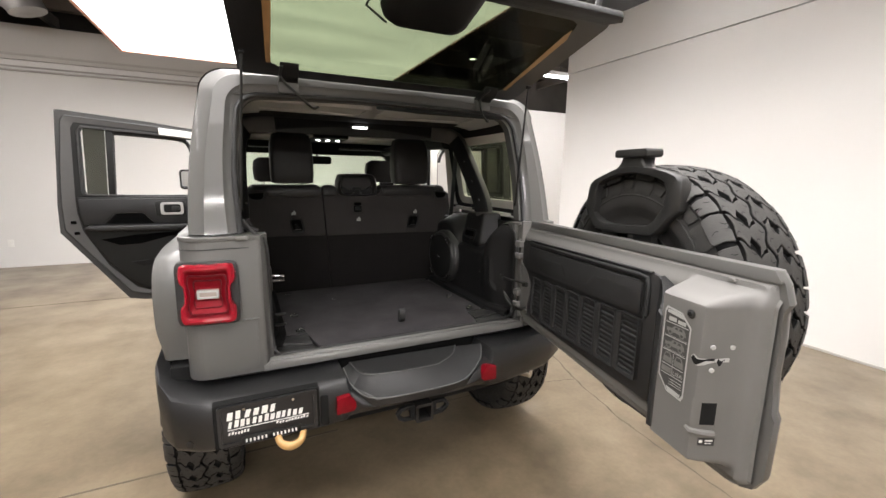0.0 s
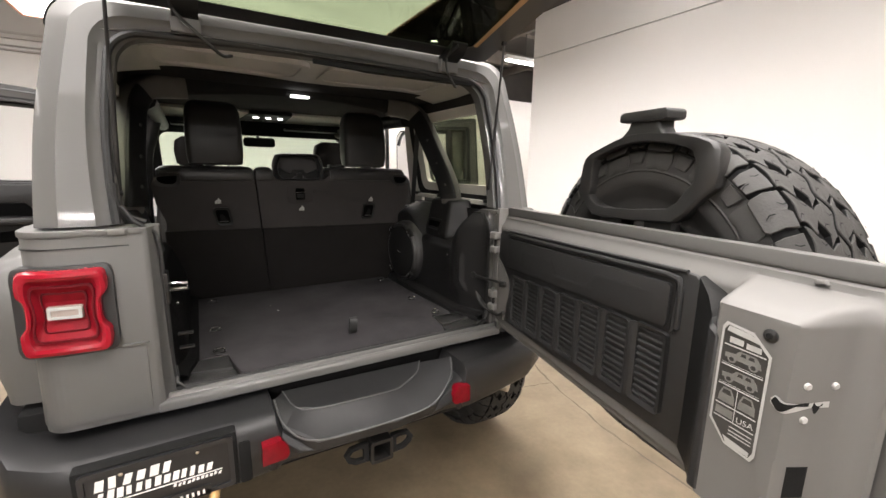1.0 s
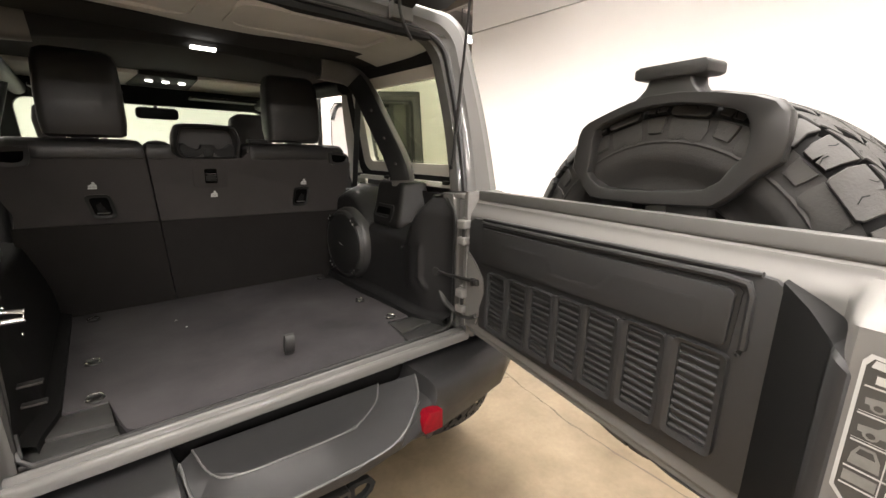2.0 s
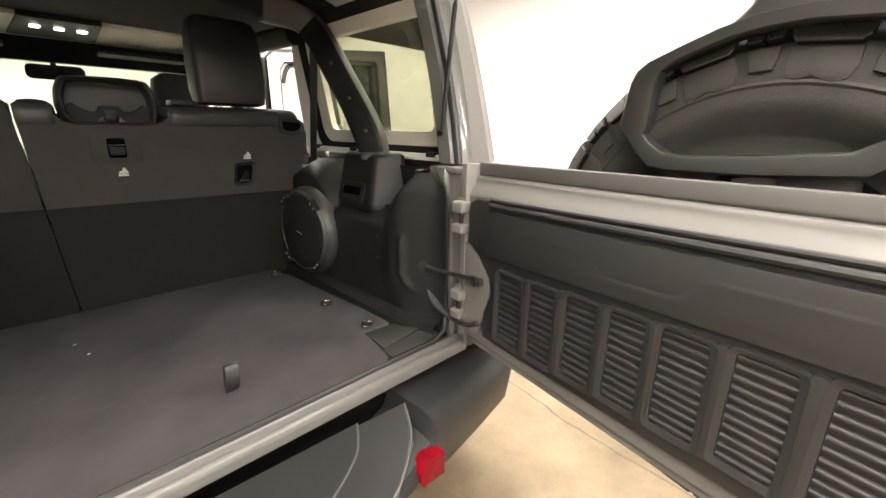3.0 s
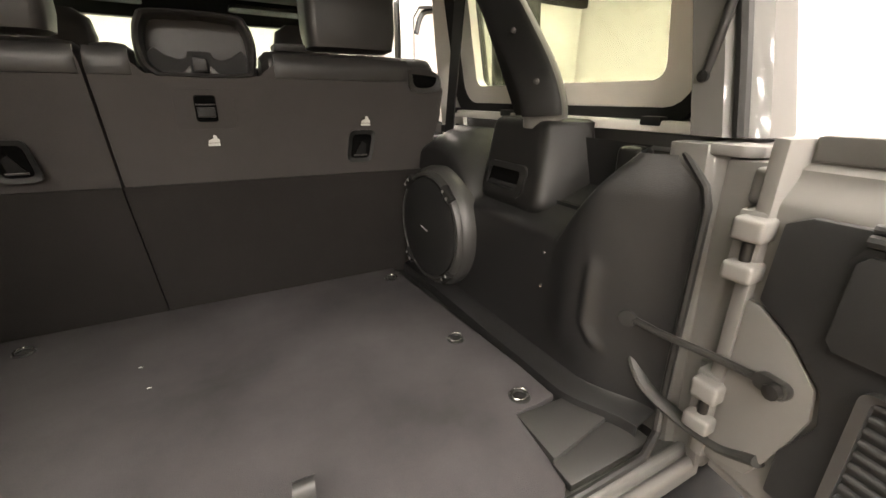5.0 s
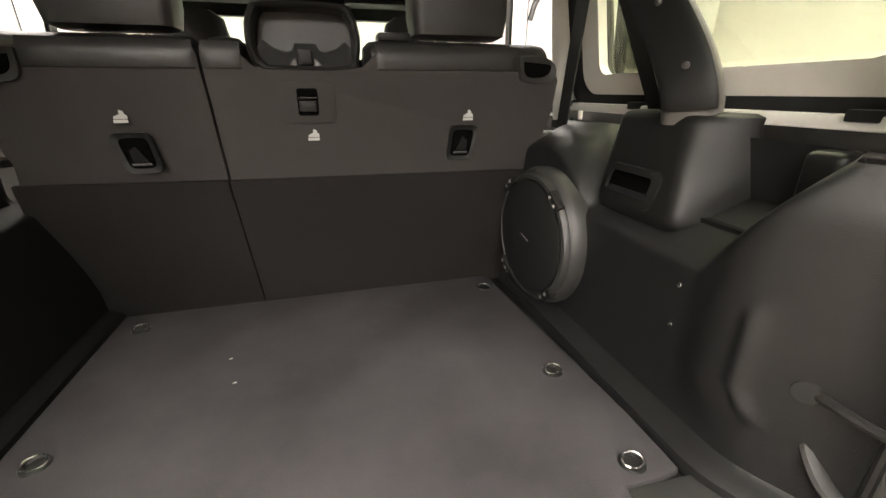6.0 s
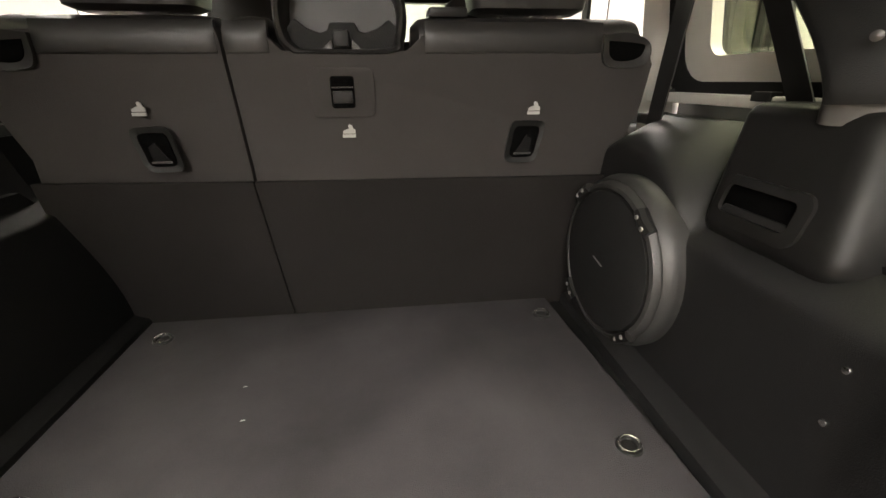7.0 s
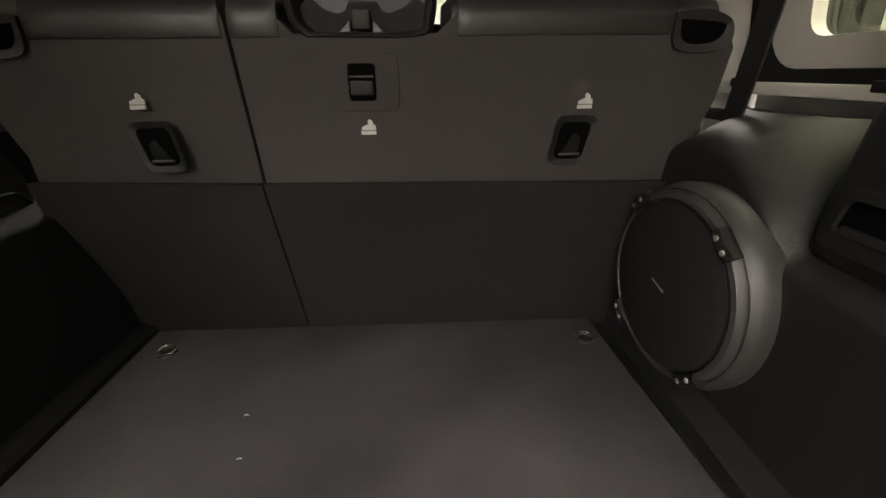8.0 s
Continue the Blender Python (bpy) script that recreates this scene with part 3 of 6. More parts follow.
def cabin():
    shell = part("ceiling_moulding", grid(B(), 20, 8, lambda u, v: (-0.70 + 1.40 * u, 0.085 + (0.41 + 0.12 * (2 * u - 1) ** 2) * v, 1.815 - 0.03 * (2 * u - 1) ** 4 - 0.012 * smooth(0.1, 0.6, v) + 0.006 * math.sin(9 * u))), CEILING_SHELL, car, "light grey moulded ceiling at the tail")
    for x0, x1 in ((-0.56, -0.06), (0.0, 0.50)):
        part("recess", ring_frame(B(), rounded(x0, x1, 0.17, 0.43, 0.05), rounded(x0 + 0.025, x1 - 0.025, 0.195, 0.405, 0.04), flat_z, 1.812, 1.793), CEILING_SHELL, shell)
    part("header_gap", prism(B(), [(-0.08, 0.088), (0.06, 0.104), (0.12, 0.124), (0.56, 0.116), (0.56, 0.088)], flat_z, 1.785, 1.80), DARK, shell)
    part("headliner", box(B(), -0.72, 0.72, 0.490, 1.62, 1.7985, 1.82, 0.006), HEADLINER, car)
    part("front_roof_panel", box(B(), -0.66, 0.66, 1.64, 2.22, 1.783, 1.803, 0.008), SHELL, car, "light grey inner face of the front roof panels")
    part("overhead_console", prism(B(), [(-0.12, 1.60), (0.14, 1.60), (0.17, 2.10), (-0.15, 2.10)], flat_z, 1.776, 1.800, 0.006), PLASTIC, car)
    for x in (-0.065, 0.012, 0.089):
        part("map_lamp", lathe(B(), [(0, 0.0), (0.016, 0.0), (0.018, 0.006), (0, 0.008)], (x, 1.776, 1.768), (0, 0, 1), 14), CABIN_LAMP, car, "lit cabin lamp")
    cross = part("cross_bar", padded(B(), curve_pts([(-0.47, 0.735, 1.767), (-0.36, 0.737, 1.782), (-0.18, 0.738, 1.798), (0.0, 0.738, 1.802), (0.18, 0.738, 1.798), (0.36, 0.737, 1.782), (0.47, 0.735, 1.767)], 4), 0.034, 0.030, (0, -1, 0)), HEADLINER, car, "black padded bar across the ceiling")
    part("dome_lamp", box(B(), -0.036, 0.046, 0.700, 0.722, 1.766, 1.776, 0.003), CABIN_LAMP, cross, "lit cabin lamp")
    # windscreen frame, raked
    def rake(p, q, d):
        return (p, 2.62 - 0.42 * (q - 1.20) / 0.62 + d, q)
    scr = part("windscreen_frame", ring_frame(B(), rounded(-0.74, 0.74, 1.16, 1.80, 0.06), rounded(-0.66, 0.66, 1.24, 1.682, 0.06), rake, 0.0, -0.05), PLASTIC, car)
    part("windscreen", prism(B(), rounded(-0.67, 0.67, 1.23, 1.735, 0.06), rake, -0.01, -0.014), GLASS_CLEAR, scr, "pale green windscreen").visible_shadow = False
    part("rear_view_mirror", prism(B(), rounded(-0.115, 0.115, -0.035, 0.035, 0.025), lambda p, q, d: (p + 0.0, 2.20 + d, 1.63 + q), 0, 0.03, 0.006), PLASTIC_SATIN, car)
    part("mirror_stalk", tube(B(), [(0, 2.22, 1.64), (0, 2.30, 1.69)], 0.012, 8), PLASTIC, car)
    for s in (-1, 1):
        part("sun_visor", prism(B(), rounded(s * 0.37 - 0.2, s * 0.37 + 0.2, 2.02, 2.17, 0.03), flat_z, 1.722, 1.738, 0.005), PLASTIC, car)
        part("a_pillar", tube(B(), [(s * 0.70, 2.2, 1.76), (s * 0.72, 2.42, 1.5), (s * 0.73, 2.62, 1.2)], 0.035, 8), PLASTIC, car)
        part("roof_rail", tube(B(), [(s * 0.60, 0.80, 1.715), (s * 0.61, 1.4, 1.735), (s * 0.62, 2.18, 1.72)], 0.038, 10), PLASTIC, car)
        part("b_pillar", tube(B(), [(s * 0.63, 1.70, 1.735), (s * 0.70, 1.71, 1.5), (s * 0.73, 1.72, 1.2), (s * 0.74, 1.72, 0.6)], 0.04, 10), PLASTIC, car)
        part("sill_beam", box(B(), s * 0.72, s * 0.84, 0.98, 2.75, 0.46, 0.62, 0.02), PAINT, car)
        part("door_step", box(B(), s * 0.70, s * 0.81, 1.0, 2.7, 0.621, 0.635, 0.005), PLASTIC, car)
    part("cabin_floor", box(B(), -0.72, 0.72, 0.86, 2.7, 0.50, 0.56, 0.01), CARPET_SEAT, car)
    dash = part("dashboard", prism(B(), [(2.25, 0.9), (2.20, 1.1), (2.28, 1.22), (2.55, 1.24), (2.66, 1.16), (2.66, 0.56), (2.45, 0.56)], flat_x, -0.70, 0.70, 0.02), PLASTIC, car)
    part("screen", box(B(), -0.13, 0.13, 2.192, 2.2, 1.02, 1.14, 0.004), PLASTIC_SATIN, dash)
    part("steering_wheel", tube(B(), [(-0.37 + 0.18 * math.cos(t), 2.08 - 0.06 * math.sin(t), 1.13 + 0.17 * math.sin(t)) for t in (2 * math.pi * k / 28 for k in range(29))], 0.015, 8), LEATHER, car)


cabin()


def front_body():
    """The nose beyond the windscreen, kept plain."""
    part("hood", grid(B(), 16, 10, lambda u, v: ((-0.66 + 1.32 * u) * (1 - 0.14 * v), 2.70 + 1.12 * v, 1.19 + 0.035 * (1 - (2 * u - 1) ** 2) - 0.06 * v * v)), PAINT, car)
    part("nose", prism(B(), [(2.66, 0.56), (3.84, 0.52), (3.86, 1.08), (3.80, 1.12), (2.70, 1.17), (2.66, 1.17)], flat_x, -0.56, 0.56, 0.03), PAINT, car)
    for s in (-1, 1):
        part("front_fender", prism(B(), [(2.70, 0.60), (2.95, 0.62), (3.1, 0.98), (3.3, 1.03), (3.8, 1.03), (3.95, 0.95), (3.95, 1.06), (3.8, 1.11), (3.2, 1.11), (2.9, 1.04), (2.70, 1.04)], flat_x, s * 0.57, s * 0.93, 0.02), PAINT, car)
        fd = part("front_door", prism(B(), [(1.76, 0.60), (2.62, 0.60), (2.62, 1.27), (1.76, 1.27)], flat_x, s * 0.775, s * 0.84, 0.02), PAINT, car)
        part("window_frame", ring_frame(B(), [(1.76, 1.275), (2.56, 1.275), (2.30, 1.78), (1.76, 1.80)], [(1.81, 1.31), (2.47, 1.31), (2.26, 1.73), (1.81, 1.745)], flat_x, s * 0.79, s * 0.825), SHELL, fd)
        part("window_glass", prism(B(), [(1.80, 1.30), (2.48, 1.30), (2.27, 1.74), (1.80, 1.755)], flat_x, s * 0.805, s * 0.809), GLASS_CLEAR, fd).visible_shadow = False
        part("door_mirror", prism(B(), rounded(s * 1.03 - 0.085, s * 1.03 + 0.085, 1.36, 1.53, 0.03), flat_y, 2.50, 2.60, 0.02), PLASTIC_SATIN, fd)
        part("mirror_glass", prism(B(), rounded(s * 1.03 - 0.07, s * 1.03 + 0.07, 1.375, 1.515, 0.02), flat_y, 2.496, 2.499), MIRROR, fd, "bright mirror glass")
        part("mirror_arm", box(B(), s * 0.84, s * 0.93, 2.53, 2.57, 1.34, 1.38, 0.01), PLASTIC_SATIN, fd)
    part("front_bumper", box(B(), -0.85, 0.85, 3.86, 4.1, 0.52, 0.74, 0.04), BUMPER, car)


front_body()


def rear_door(s):
    """Rear side door swung wide open, its trimmed inner face towards the tail."""
    # p outwards from the hinge, q up; d towards the tail is negative
    def at(p, q, d):
        return (s * (0.855 + p), 1.585 - 0.045 * p / 0.75 + d, q)
    e = -0.035
    outer = [(e, 0.66), (0.39, 0.66), (0.49, 0.68), (0.66, 0.937), (0.79, 1.133), (0.785, 1.30), (0.773, 1.434), (0.739, 1.859), (0.72, 1.862), (0.30, 1.822), (0.0, 1.784), (e, 1.745)]
    ledge = [(e + 0.015, 0.712), (0.39, 0.708), (0.468, 0.732), (0.63, 0.962), (0.755, 1.15), (0.757, 1.30), (0.748, 1.45), (0.710, 1.80), (0.692, 1.824), (0.30, 1.792), (0.01, 1.764), (e + 0.015, 1.735)]
    inner = [(e + 0.045, 0.735), (0.38, 0.730), (0.44, 0.755), (0.572, 0.914), (0.678, 1.141), (0.694, 1.25), (0.694, 1.345), (0.672, 1.76), (0.655, 1.792), (0.30, 1.766), (0.035, 1.742), (e + 0.045, 1.71)]
    win = [(0.03, 1.352), (0.25, 1.352), (0.40, 1.354), (0.55, 1.358), (0.63, 1.361), (0.648, 1.370), (0.653, 1.39), (0.640, 1.74), (0.625, 1.768), (0.30, 1.748), (0.06, 1.725), (0.03, 1.68)]
    d = part("rear_door", ring_frame(B(), outer, ledge, at, 0.012, 0.055), DOOR_IN, car, "open grey door with black inner trim")
    part("door_flange", ring_frame(B(), ledge, inner, at, 0.05, -0.006, -0.006), DOOR_BAND, d)
    part("window_surround", ring_frame(B(), inner, win, at, 0.05, -0.001), PLASTIC, d)
    # Pale strip paints the strong light on the frame's hinge side.
    part("door_edge", prism(B(), [(e + 0.002, 1.30), (0.028, 1.30), (0.028, 1.682), (0.058, 1.727), (0.235, 1.744), (0.235, 1.786), (0.006, 1.764), (e + 0.002, 1.738)], at, -0.014, -0.0065, 0.003), SHELL, d, "hinge edge coloured pale as if brightly lit")
    part("outer_skin", prism(B(), [(0.02, 0.665), (0.38, 0.665), (0.48, 0.69), (0.65, 0.94), (0.78, 1.13), (0.775, 1.30), (0.765, 1.345), (0.03, 1.345)], at, 0.052, 0.075, 0.006), PAINT, d)
    part("seal", tube(B(), [at(p, q, 0.004) for p, q in ledge + ledge[:1]], 0.009, 6, up=(0, 1, 0)), SEAL, d)
    part("window_seal", tube(B(), [at(p, q, -0.004) for p, q in win + win[:1]], 0.008, 6, up=(0, 1, 0)), SEAL, d)
    part("fixed_glass", prism(B(), [(0.540, 1.35), (0.640, 1.36), (0.622, 1.775), (0.518, 1.77)], at, 0.02, 0.024), GLASS_PRIVACY, d).visible_shadow = False
    part("divider", prism(B(), [(0.500, 1.345), (0.533, 1.345), (0.511, 1.775), (0.474, 1.772)], at, 0.005, 0.05, 0.004), PLASTIC, d)
    part("glass_rail", tube(B(), curve_pts([at(p, q, 0.03) for p, q in ((0.485, 1.742), (0.30, 1.734), (0.13, 1.720), (0.085, 1.69), (0.062, 1.62))], 4), 0.012, 8, up=(0, 1, 0)), SEAL, d)
    part("trim_panel", prism(B(), [(0.05, 0.755), (0.38, 0.75), (0.43, 0.772), (0.56, 0.925), (0.668, 1.145), (0.684, 1.25), (0.685, 1.349), (0.05, 1.349)], at, -0.026, 0.0, 0.012, 3), PLASTIC, d, "black moulded door trim")
    part("upper_pad", prism(B(), [(0.05, 1.176), (0.30, 1.172), (0.36, 1.25), (0.50, 1.25), (0.56, 1.185), (0.66, 1.18), (0.672, 1.25), (0.673, 1.338), (0.05, 1.338)], at, -0.036, -0.024, 0.006, 2), TRIM_GREY, d)
    part("armrest", prism(B(), [(0.05, 1.130), (0.60, 1.146), (0.655, 1.160), (0.635, 1.176), (0.05, 1.170)], at, -0.082, -0.024, 0.010, 3), TRIM_GREY, d)
    # Flat dark sheets draw the shade of the pull recess, scoop and pocket.
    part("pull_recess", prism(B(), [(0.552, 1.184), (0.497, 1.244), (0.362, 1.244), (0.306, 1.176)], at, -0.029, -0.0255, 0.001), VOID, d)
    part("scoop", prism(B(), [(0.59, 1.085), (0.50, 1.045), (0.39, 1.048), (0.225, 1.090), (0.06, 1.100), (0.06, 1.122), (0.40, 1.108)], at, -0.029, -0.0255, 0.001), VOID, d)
    part("map_pocket", prism(B(), [(0.45, 0.932), (0.39, 0.900), (0.28, 0.908), (0.10, 0.925), (0.10, 0.948), (0.29, 0.946)], at, -0.030, -0.0255, 0.002), DARK, d)
    part("handle_bezel", prism(B(), rounded(0.120, 0.292, 1.222, 1.322, 0.025), at, -0.042, -0.033, 0.004), PLASTIC, d)
    part("handle_plate", ring_frame(B(), rounded(0.135, 0.262, 1.232, 1.313, 0.018), rounded(0.150, 0.245, 1.246, 1.299, 0.012), at, -0.040, -0.052), DUCT, d, "satin silver handle surround")
    part("handle_recess", prism(B(), rounded(0.149, 0.246, 1.245, 1.300, 0.012), at, -0.0455, -0.0415), DARK, d)
    part("inner_handle", prism(B(), rounded(0.158, 0.200, 1.258, 1.287, 0.008), at, -0.056, -0.0445, 0.004), STEEL, d, "dark inner handle")
    for p, q in ((0.716, 1.195), (0.706, 1.128)):
        # Black sheet for the shade in each hole.
        part("latch_hole", prism(B(), rounded(p - 0.013, p + 0.013, q - 0.009, q + 0.009, 0.004), at, -0.010, 0.002), VOID, d)
    for z in (0.80, 1.20):
        part("hinge", lathe(B(), [(0, 0), (0.016, 0), (0.016, 0.08), (0, 0.08)], (s * 0.855, 1.61, z), (0, 0, 1), 12), PAINT, d)
    return d


for s in (-1, 1):
    rear_door(s)


# ---- cargo bay ----
def trim_left(y, z):
    x = 0.485 + 0.03 * smooth(0.826, 0.842, z) + 0.115 * smooth(0.86, 1.34, z)
    x += 0.05 * smooth(1.09, 1.12, z) * smooth(0.15, 0.26, y)
    return x + 0.03 * smooth(0.14, -0.01, y)


def trim_x(y, z):
    """Inner face of the side trim: how far it stands from the car's middle."""
    x = 0.500 + 0.043 * smooth(0.826, 0.842, z)
    ring = 1.003 + math.sqrt(max(0.215 ** 2 - (y - 0.715) ** 2, 0.0)) - 1.094
    rise = 0.5 * (ring + math.sqrt(ring * ring + 0.0002))
    z0 = 1.092 + rise + 1.38 * max(0.0, 0.212 - y)
    e = z - z0
    x += min(0.5 * (e + math.sqrt(e * e + 0.00006)) * 1.9, 0.150)
    x += 0.048 * smooth(0.14, -0.01, y) ** 1.3
    x -= 0.016 * math.exp(-((y - 0.155) / 0.05) ** 2) * smooth(0.86, 0.95, z)
    x += 0.018 * smooth(1.20, 1.28, z) * smooth(0.2, 0.1, y)
    # rib beside the check strap
    x -= 0.009 * math.exp(-((y - 0.114 + 0.5 * max(0.0, 0.965 - z)) / 0.011) ** 2) * smooth(0.905, 0.94, z) * (1 - smooth(1.05, 1.10, z))
    return x


def cargo_side(s):
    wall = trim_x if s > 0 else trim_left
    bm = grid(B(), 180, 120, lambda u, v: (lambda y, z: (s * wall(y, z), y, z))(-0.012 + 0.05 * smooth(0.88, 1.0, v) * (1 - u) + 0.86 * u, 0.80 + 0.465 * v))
    # Both sides are the same trim; the left is darkened for its shade.
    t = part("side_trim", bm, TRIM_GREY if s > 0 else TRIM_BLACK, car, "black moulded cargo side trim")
    for z in (1.055, 0.985):
        part("screw", lathe(B(), [(0, 0), (0.005, 0), (0.004, 0.003), (0, 0.004)], (s * (wall(0.24, z) + 0.001), 0.24, z), (-s, 0, 0), 10), CHROME, t)
    # corner tray by the sill
    tray = part("corner_tray", prism(B(), [(0.392, 0.014), (0.50, 0.032), (0.556, 0.042), (0.556, 0.112), (0.40, 0.118)], lambda p, q, d: (s * p, q, d), 0.79, 0.8135, 0.003), TRAY, car)
    part("tray_lip", prism(B(), [(0.385, -0.030), (0.570, -0.030), (0.570, 0.044), (0.50, 0.033), (0.388, 0.014)], lambda p, q, d: (s * p, q, d), 0.79, 0.8065, 0.005), TRAY, tray)
    # padded bar foot
    def foot(z, near, front, outer, rear, r):
        """Rounded four-cornered ring of the cover at height z."""
        ring, pts = [], [near, front, outer, rear]
        for i in range(4):
            p, q, n = Vector(pts[i]), Vector(pts[i - 1]), Vector(pts[(i + 1) % 4])
            a, c = p + (q - p).normalized() * r, p + (n - p).normalized() * r
            for k in range(6):
                t = k / 5
                ring.append((1 - t) ** 2 * a + 2 * t * (1 - t) * p + t * t * c)
        return [(s * v.x, v.y, z) for v in ring]
    ft = part("bar_cover", loft(B(), [
        foot(1.098, (0.590, 0.330), (0.594, 0.515), (0.715, 0.515), (0.715, 0.262), 0.016),
        foot(1.112, (0.577, 0.317), (0.582, 0.526), (0.715, 0.526), (0.715, 0.252), 0.020),
        foot(1.126, (0.573, 0.313), (0.578, 0.530), (0.715, 0.530), (0.715, 0.256), 0.024),
        foot(1.142, (0.577, 0.318), (0.582, 0.532), (0.715, 0.532), (0.715, 0.264), 0.022),
        foot(1.284, (0.622, 0.360), (0.622, 0.546), (0.715, 0.546), (0.715, 0.300), 0.017),
        foot(1.295, (0.628, 0.366), (0.628, 0.541), (0.712, 0.541), (0.712, 0.298), 0.014),
        foot(1.301, (0.638, 0.376), (0.638, 0.532), (0.705, 0.532), (0.705, 0.31), 0.010)]), PLASTIC_SATIN, car, "black cover at the foot of the padded bar")
    def tilt(p, q, d):
        """A place on the cover's inner face: along the car, height, depth into it."""
        k = (q - 1.142) / 0.142
        x0, x1 = 0.577 + 0.045 * k, 0.582 + 0.040 * k
        y0, y1 = 0.318 + 0.042 * k, 0.532 + 0.014 * k
        return (s * (x0 + (x1 - x0) * (p - y0) / (y1 - y0) + d), p, q)
    # Black sheet paints the shade inside the slot; the cover is not cut.
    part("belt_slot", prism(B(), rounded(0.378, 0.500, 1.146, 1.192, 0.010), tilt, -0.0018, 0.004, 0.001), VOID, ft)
    part("slot_rim", ring_frame(B(), rounded(0.364, 0.514, 1.132, 1.202, 0.020), rounded(0.380, 0.498, 1.150, 1.190, 0.010), tilt, 0.004, -0.0062, 0.003), PLASTIC_SATIN, ft)
    part("slot_lip", prism(B(), rounded(0.384, 0.494, 1.147, 1.160, 0.005), tilt, 0.001, -0.0040, 0.0015), TRIM_GREY, ft)
    part("side_lug", box(B(), s * 0.655, s * 0.70, 0.145, 0.20, 1.17, 1.262, 0.016, 3), PLASTIC_SATIN, ft)
    # padded bar
    path = curve_pts([(s * 0.664, 0.404, 1.288), (s * 0.657, 0.404, 1.330), (s * 0.655, 0.440, 1.395), (s * 0.655, 0.515, 1.482), (s * 0.652, 0.605, 1.585), (s * 0.64, 0.685, 1.69), (s * 0.59, 0.725, 1.752), (s * 0.45, 0.735, 1.768)], 6)
    # Lighter body paints the lit rear edge; the face strip stays black.
    bar = part("padded_bar", padded(B(), path, 0.046, 0.042, (-s * 0.8, -0.6, 0)), BAR_EDGE, car, "black padded roll bar with greyer edges")
    strip = [p + Vector((-s * 0.8, -0.6, 0)) * 0.038 for p in path[3:-9]]
    part("bar_face", padded(B(), strip, 0.043, 0.012, (-s * 0.8, -0.6, 0)), PLASTIC, bar)
    for y, z in ((0.400, 1.374), (0.487, 1.478), (0.590, 1.595)):
        part("bolt", lathe(B(), [(0, 0), (0.006, 0), (0.006, 0.003), (0, 0.005)], (s * 0.6080, y - 0.020, z), (-s * 0.8, -0.6, 0), 10), BOLT, bar)
    part("seat_belt", prism(B(), [(0.68, 1.72), (0.735, 1.72), (0.80, 1.24), (0.755, 1.23)], lambda p, q, d: (s * (0.625 + d), p, q), 0.0, 0.003), SEAL, car, "black seat belt webbing")
    part("seat_belt", prism(B(), [(0.715, 1.725), (0.765, 1.725), (0.545, 1.28), (0.500, 1.28)], lambda p, q, d: (s * (0.700 - 0.06 * (q - 1.28) / 0.445 + d), p, q), 0.0, 0.003), SEAL, car, "black seat belt webbing running down to its slot")
    if s < 0:
        return
    # loudspeaker
    ax = Vector((-s * 0.998, -0.06, 0)).normalized()
    c = Vector((s * 0.522, 0.648, 1.003))
    sp = part("speaker", lathe(B(), [(0.0, -0.03), (0.165, -0.03), (0.168, 0.0), (0.163, 0.016), (0.1575, 0.022), (0.157, 0.019), (0.1555, 0.019), (0.155, 0.025), (0.150, 0.034), (0.143, 0.036), (0.139, 0.028), (0.0, 0.028)], c, ax, 48), TRAY, car, "round black loudspeaker pod")
    part("grille", lathe(B(), [(0.0, 0.028), (0.138, 0.028), (0.136, 0.036), (0.125, 0.041), (0.06, 0.043), (0.0, 0.0435)], c, ax, 48), DARK, sp)
    side = ax.cross(Vector((0, 0, 1))).normalized()
    for a in (48, 132, 228, 312):
        ca, sa = math.cos(radians(a)), math.sin(radians(a))
        lug = c + side * 0.150 * ca + Vector((0, 0, 0.150 * sa))
        along = (-side * sa + Vector((0, 0, ca))).normalized()
        part("lug", tube(B(), [lug + ax * 0.031 - along * 0.022, lug + ax * 0.034, lug + ax * 0.031 + along * 0.022], 0.012, 8), PLASTIC_SATIN, sp)
        for k in (-0.011, 0.011):
            part("screw", lathe(B(), [(0, 0), (0.0045, 0), (0.004, 0.002), (0, 0.003)], lug + ax * 0.043 + along * k, ax, 10), DUCT, sp)
    u = side * math.cos(radians(14)) + Vector((0, 0, math.sin(radians(14))))
    part("badge", tube(B(), [c + ax * 0.0445 - u * 0.017, c + ax * 0.0445 + u * 0.017], 0.0013, 6), DUCT, sp)


for s in (-1, 1):
    cargo_side(s)

part("cargo_floor", box(B(), -0.60, 0.60, -0.02, 0.86, 0.74, 0.798), PLASTIC, car)


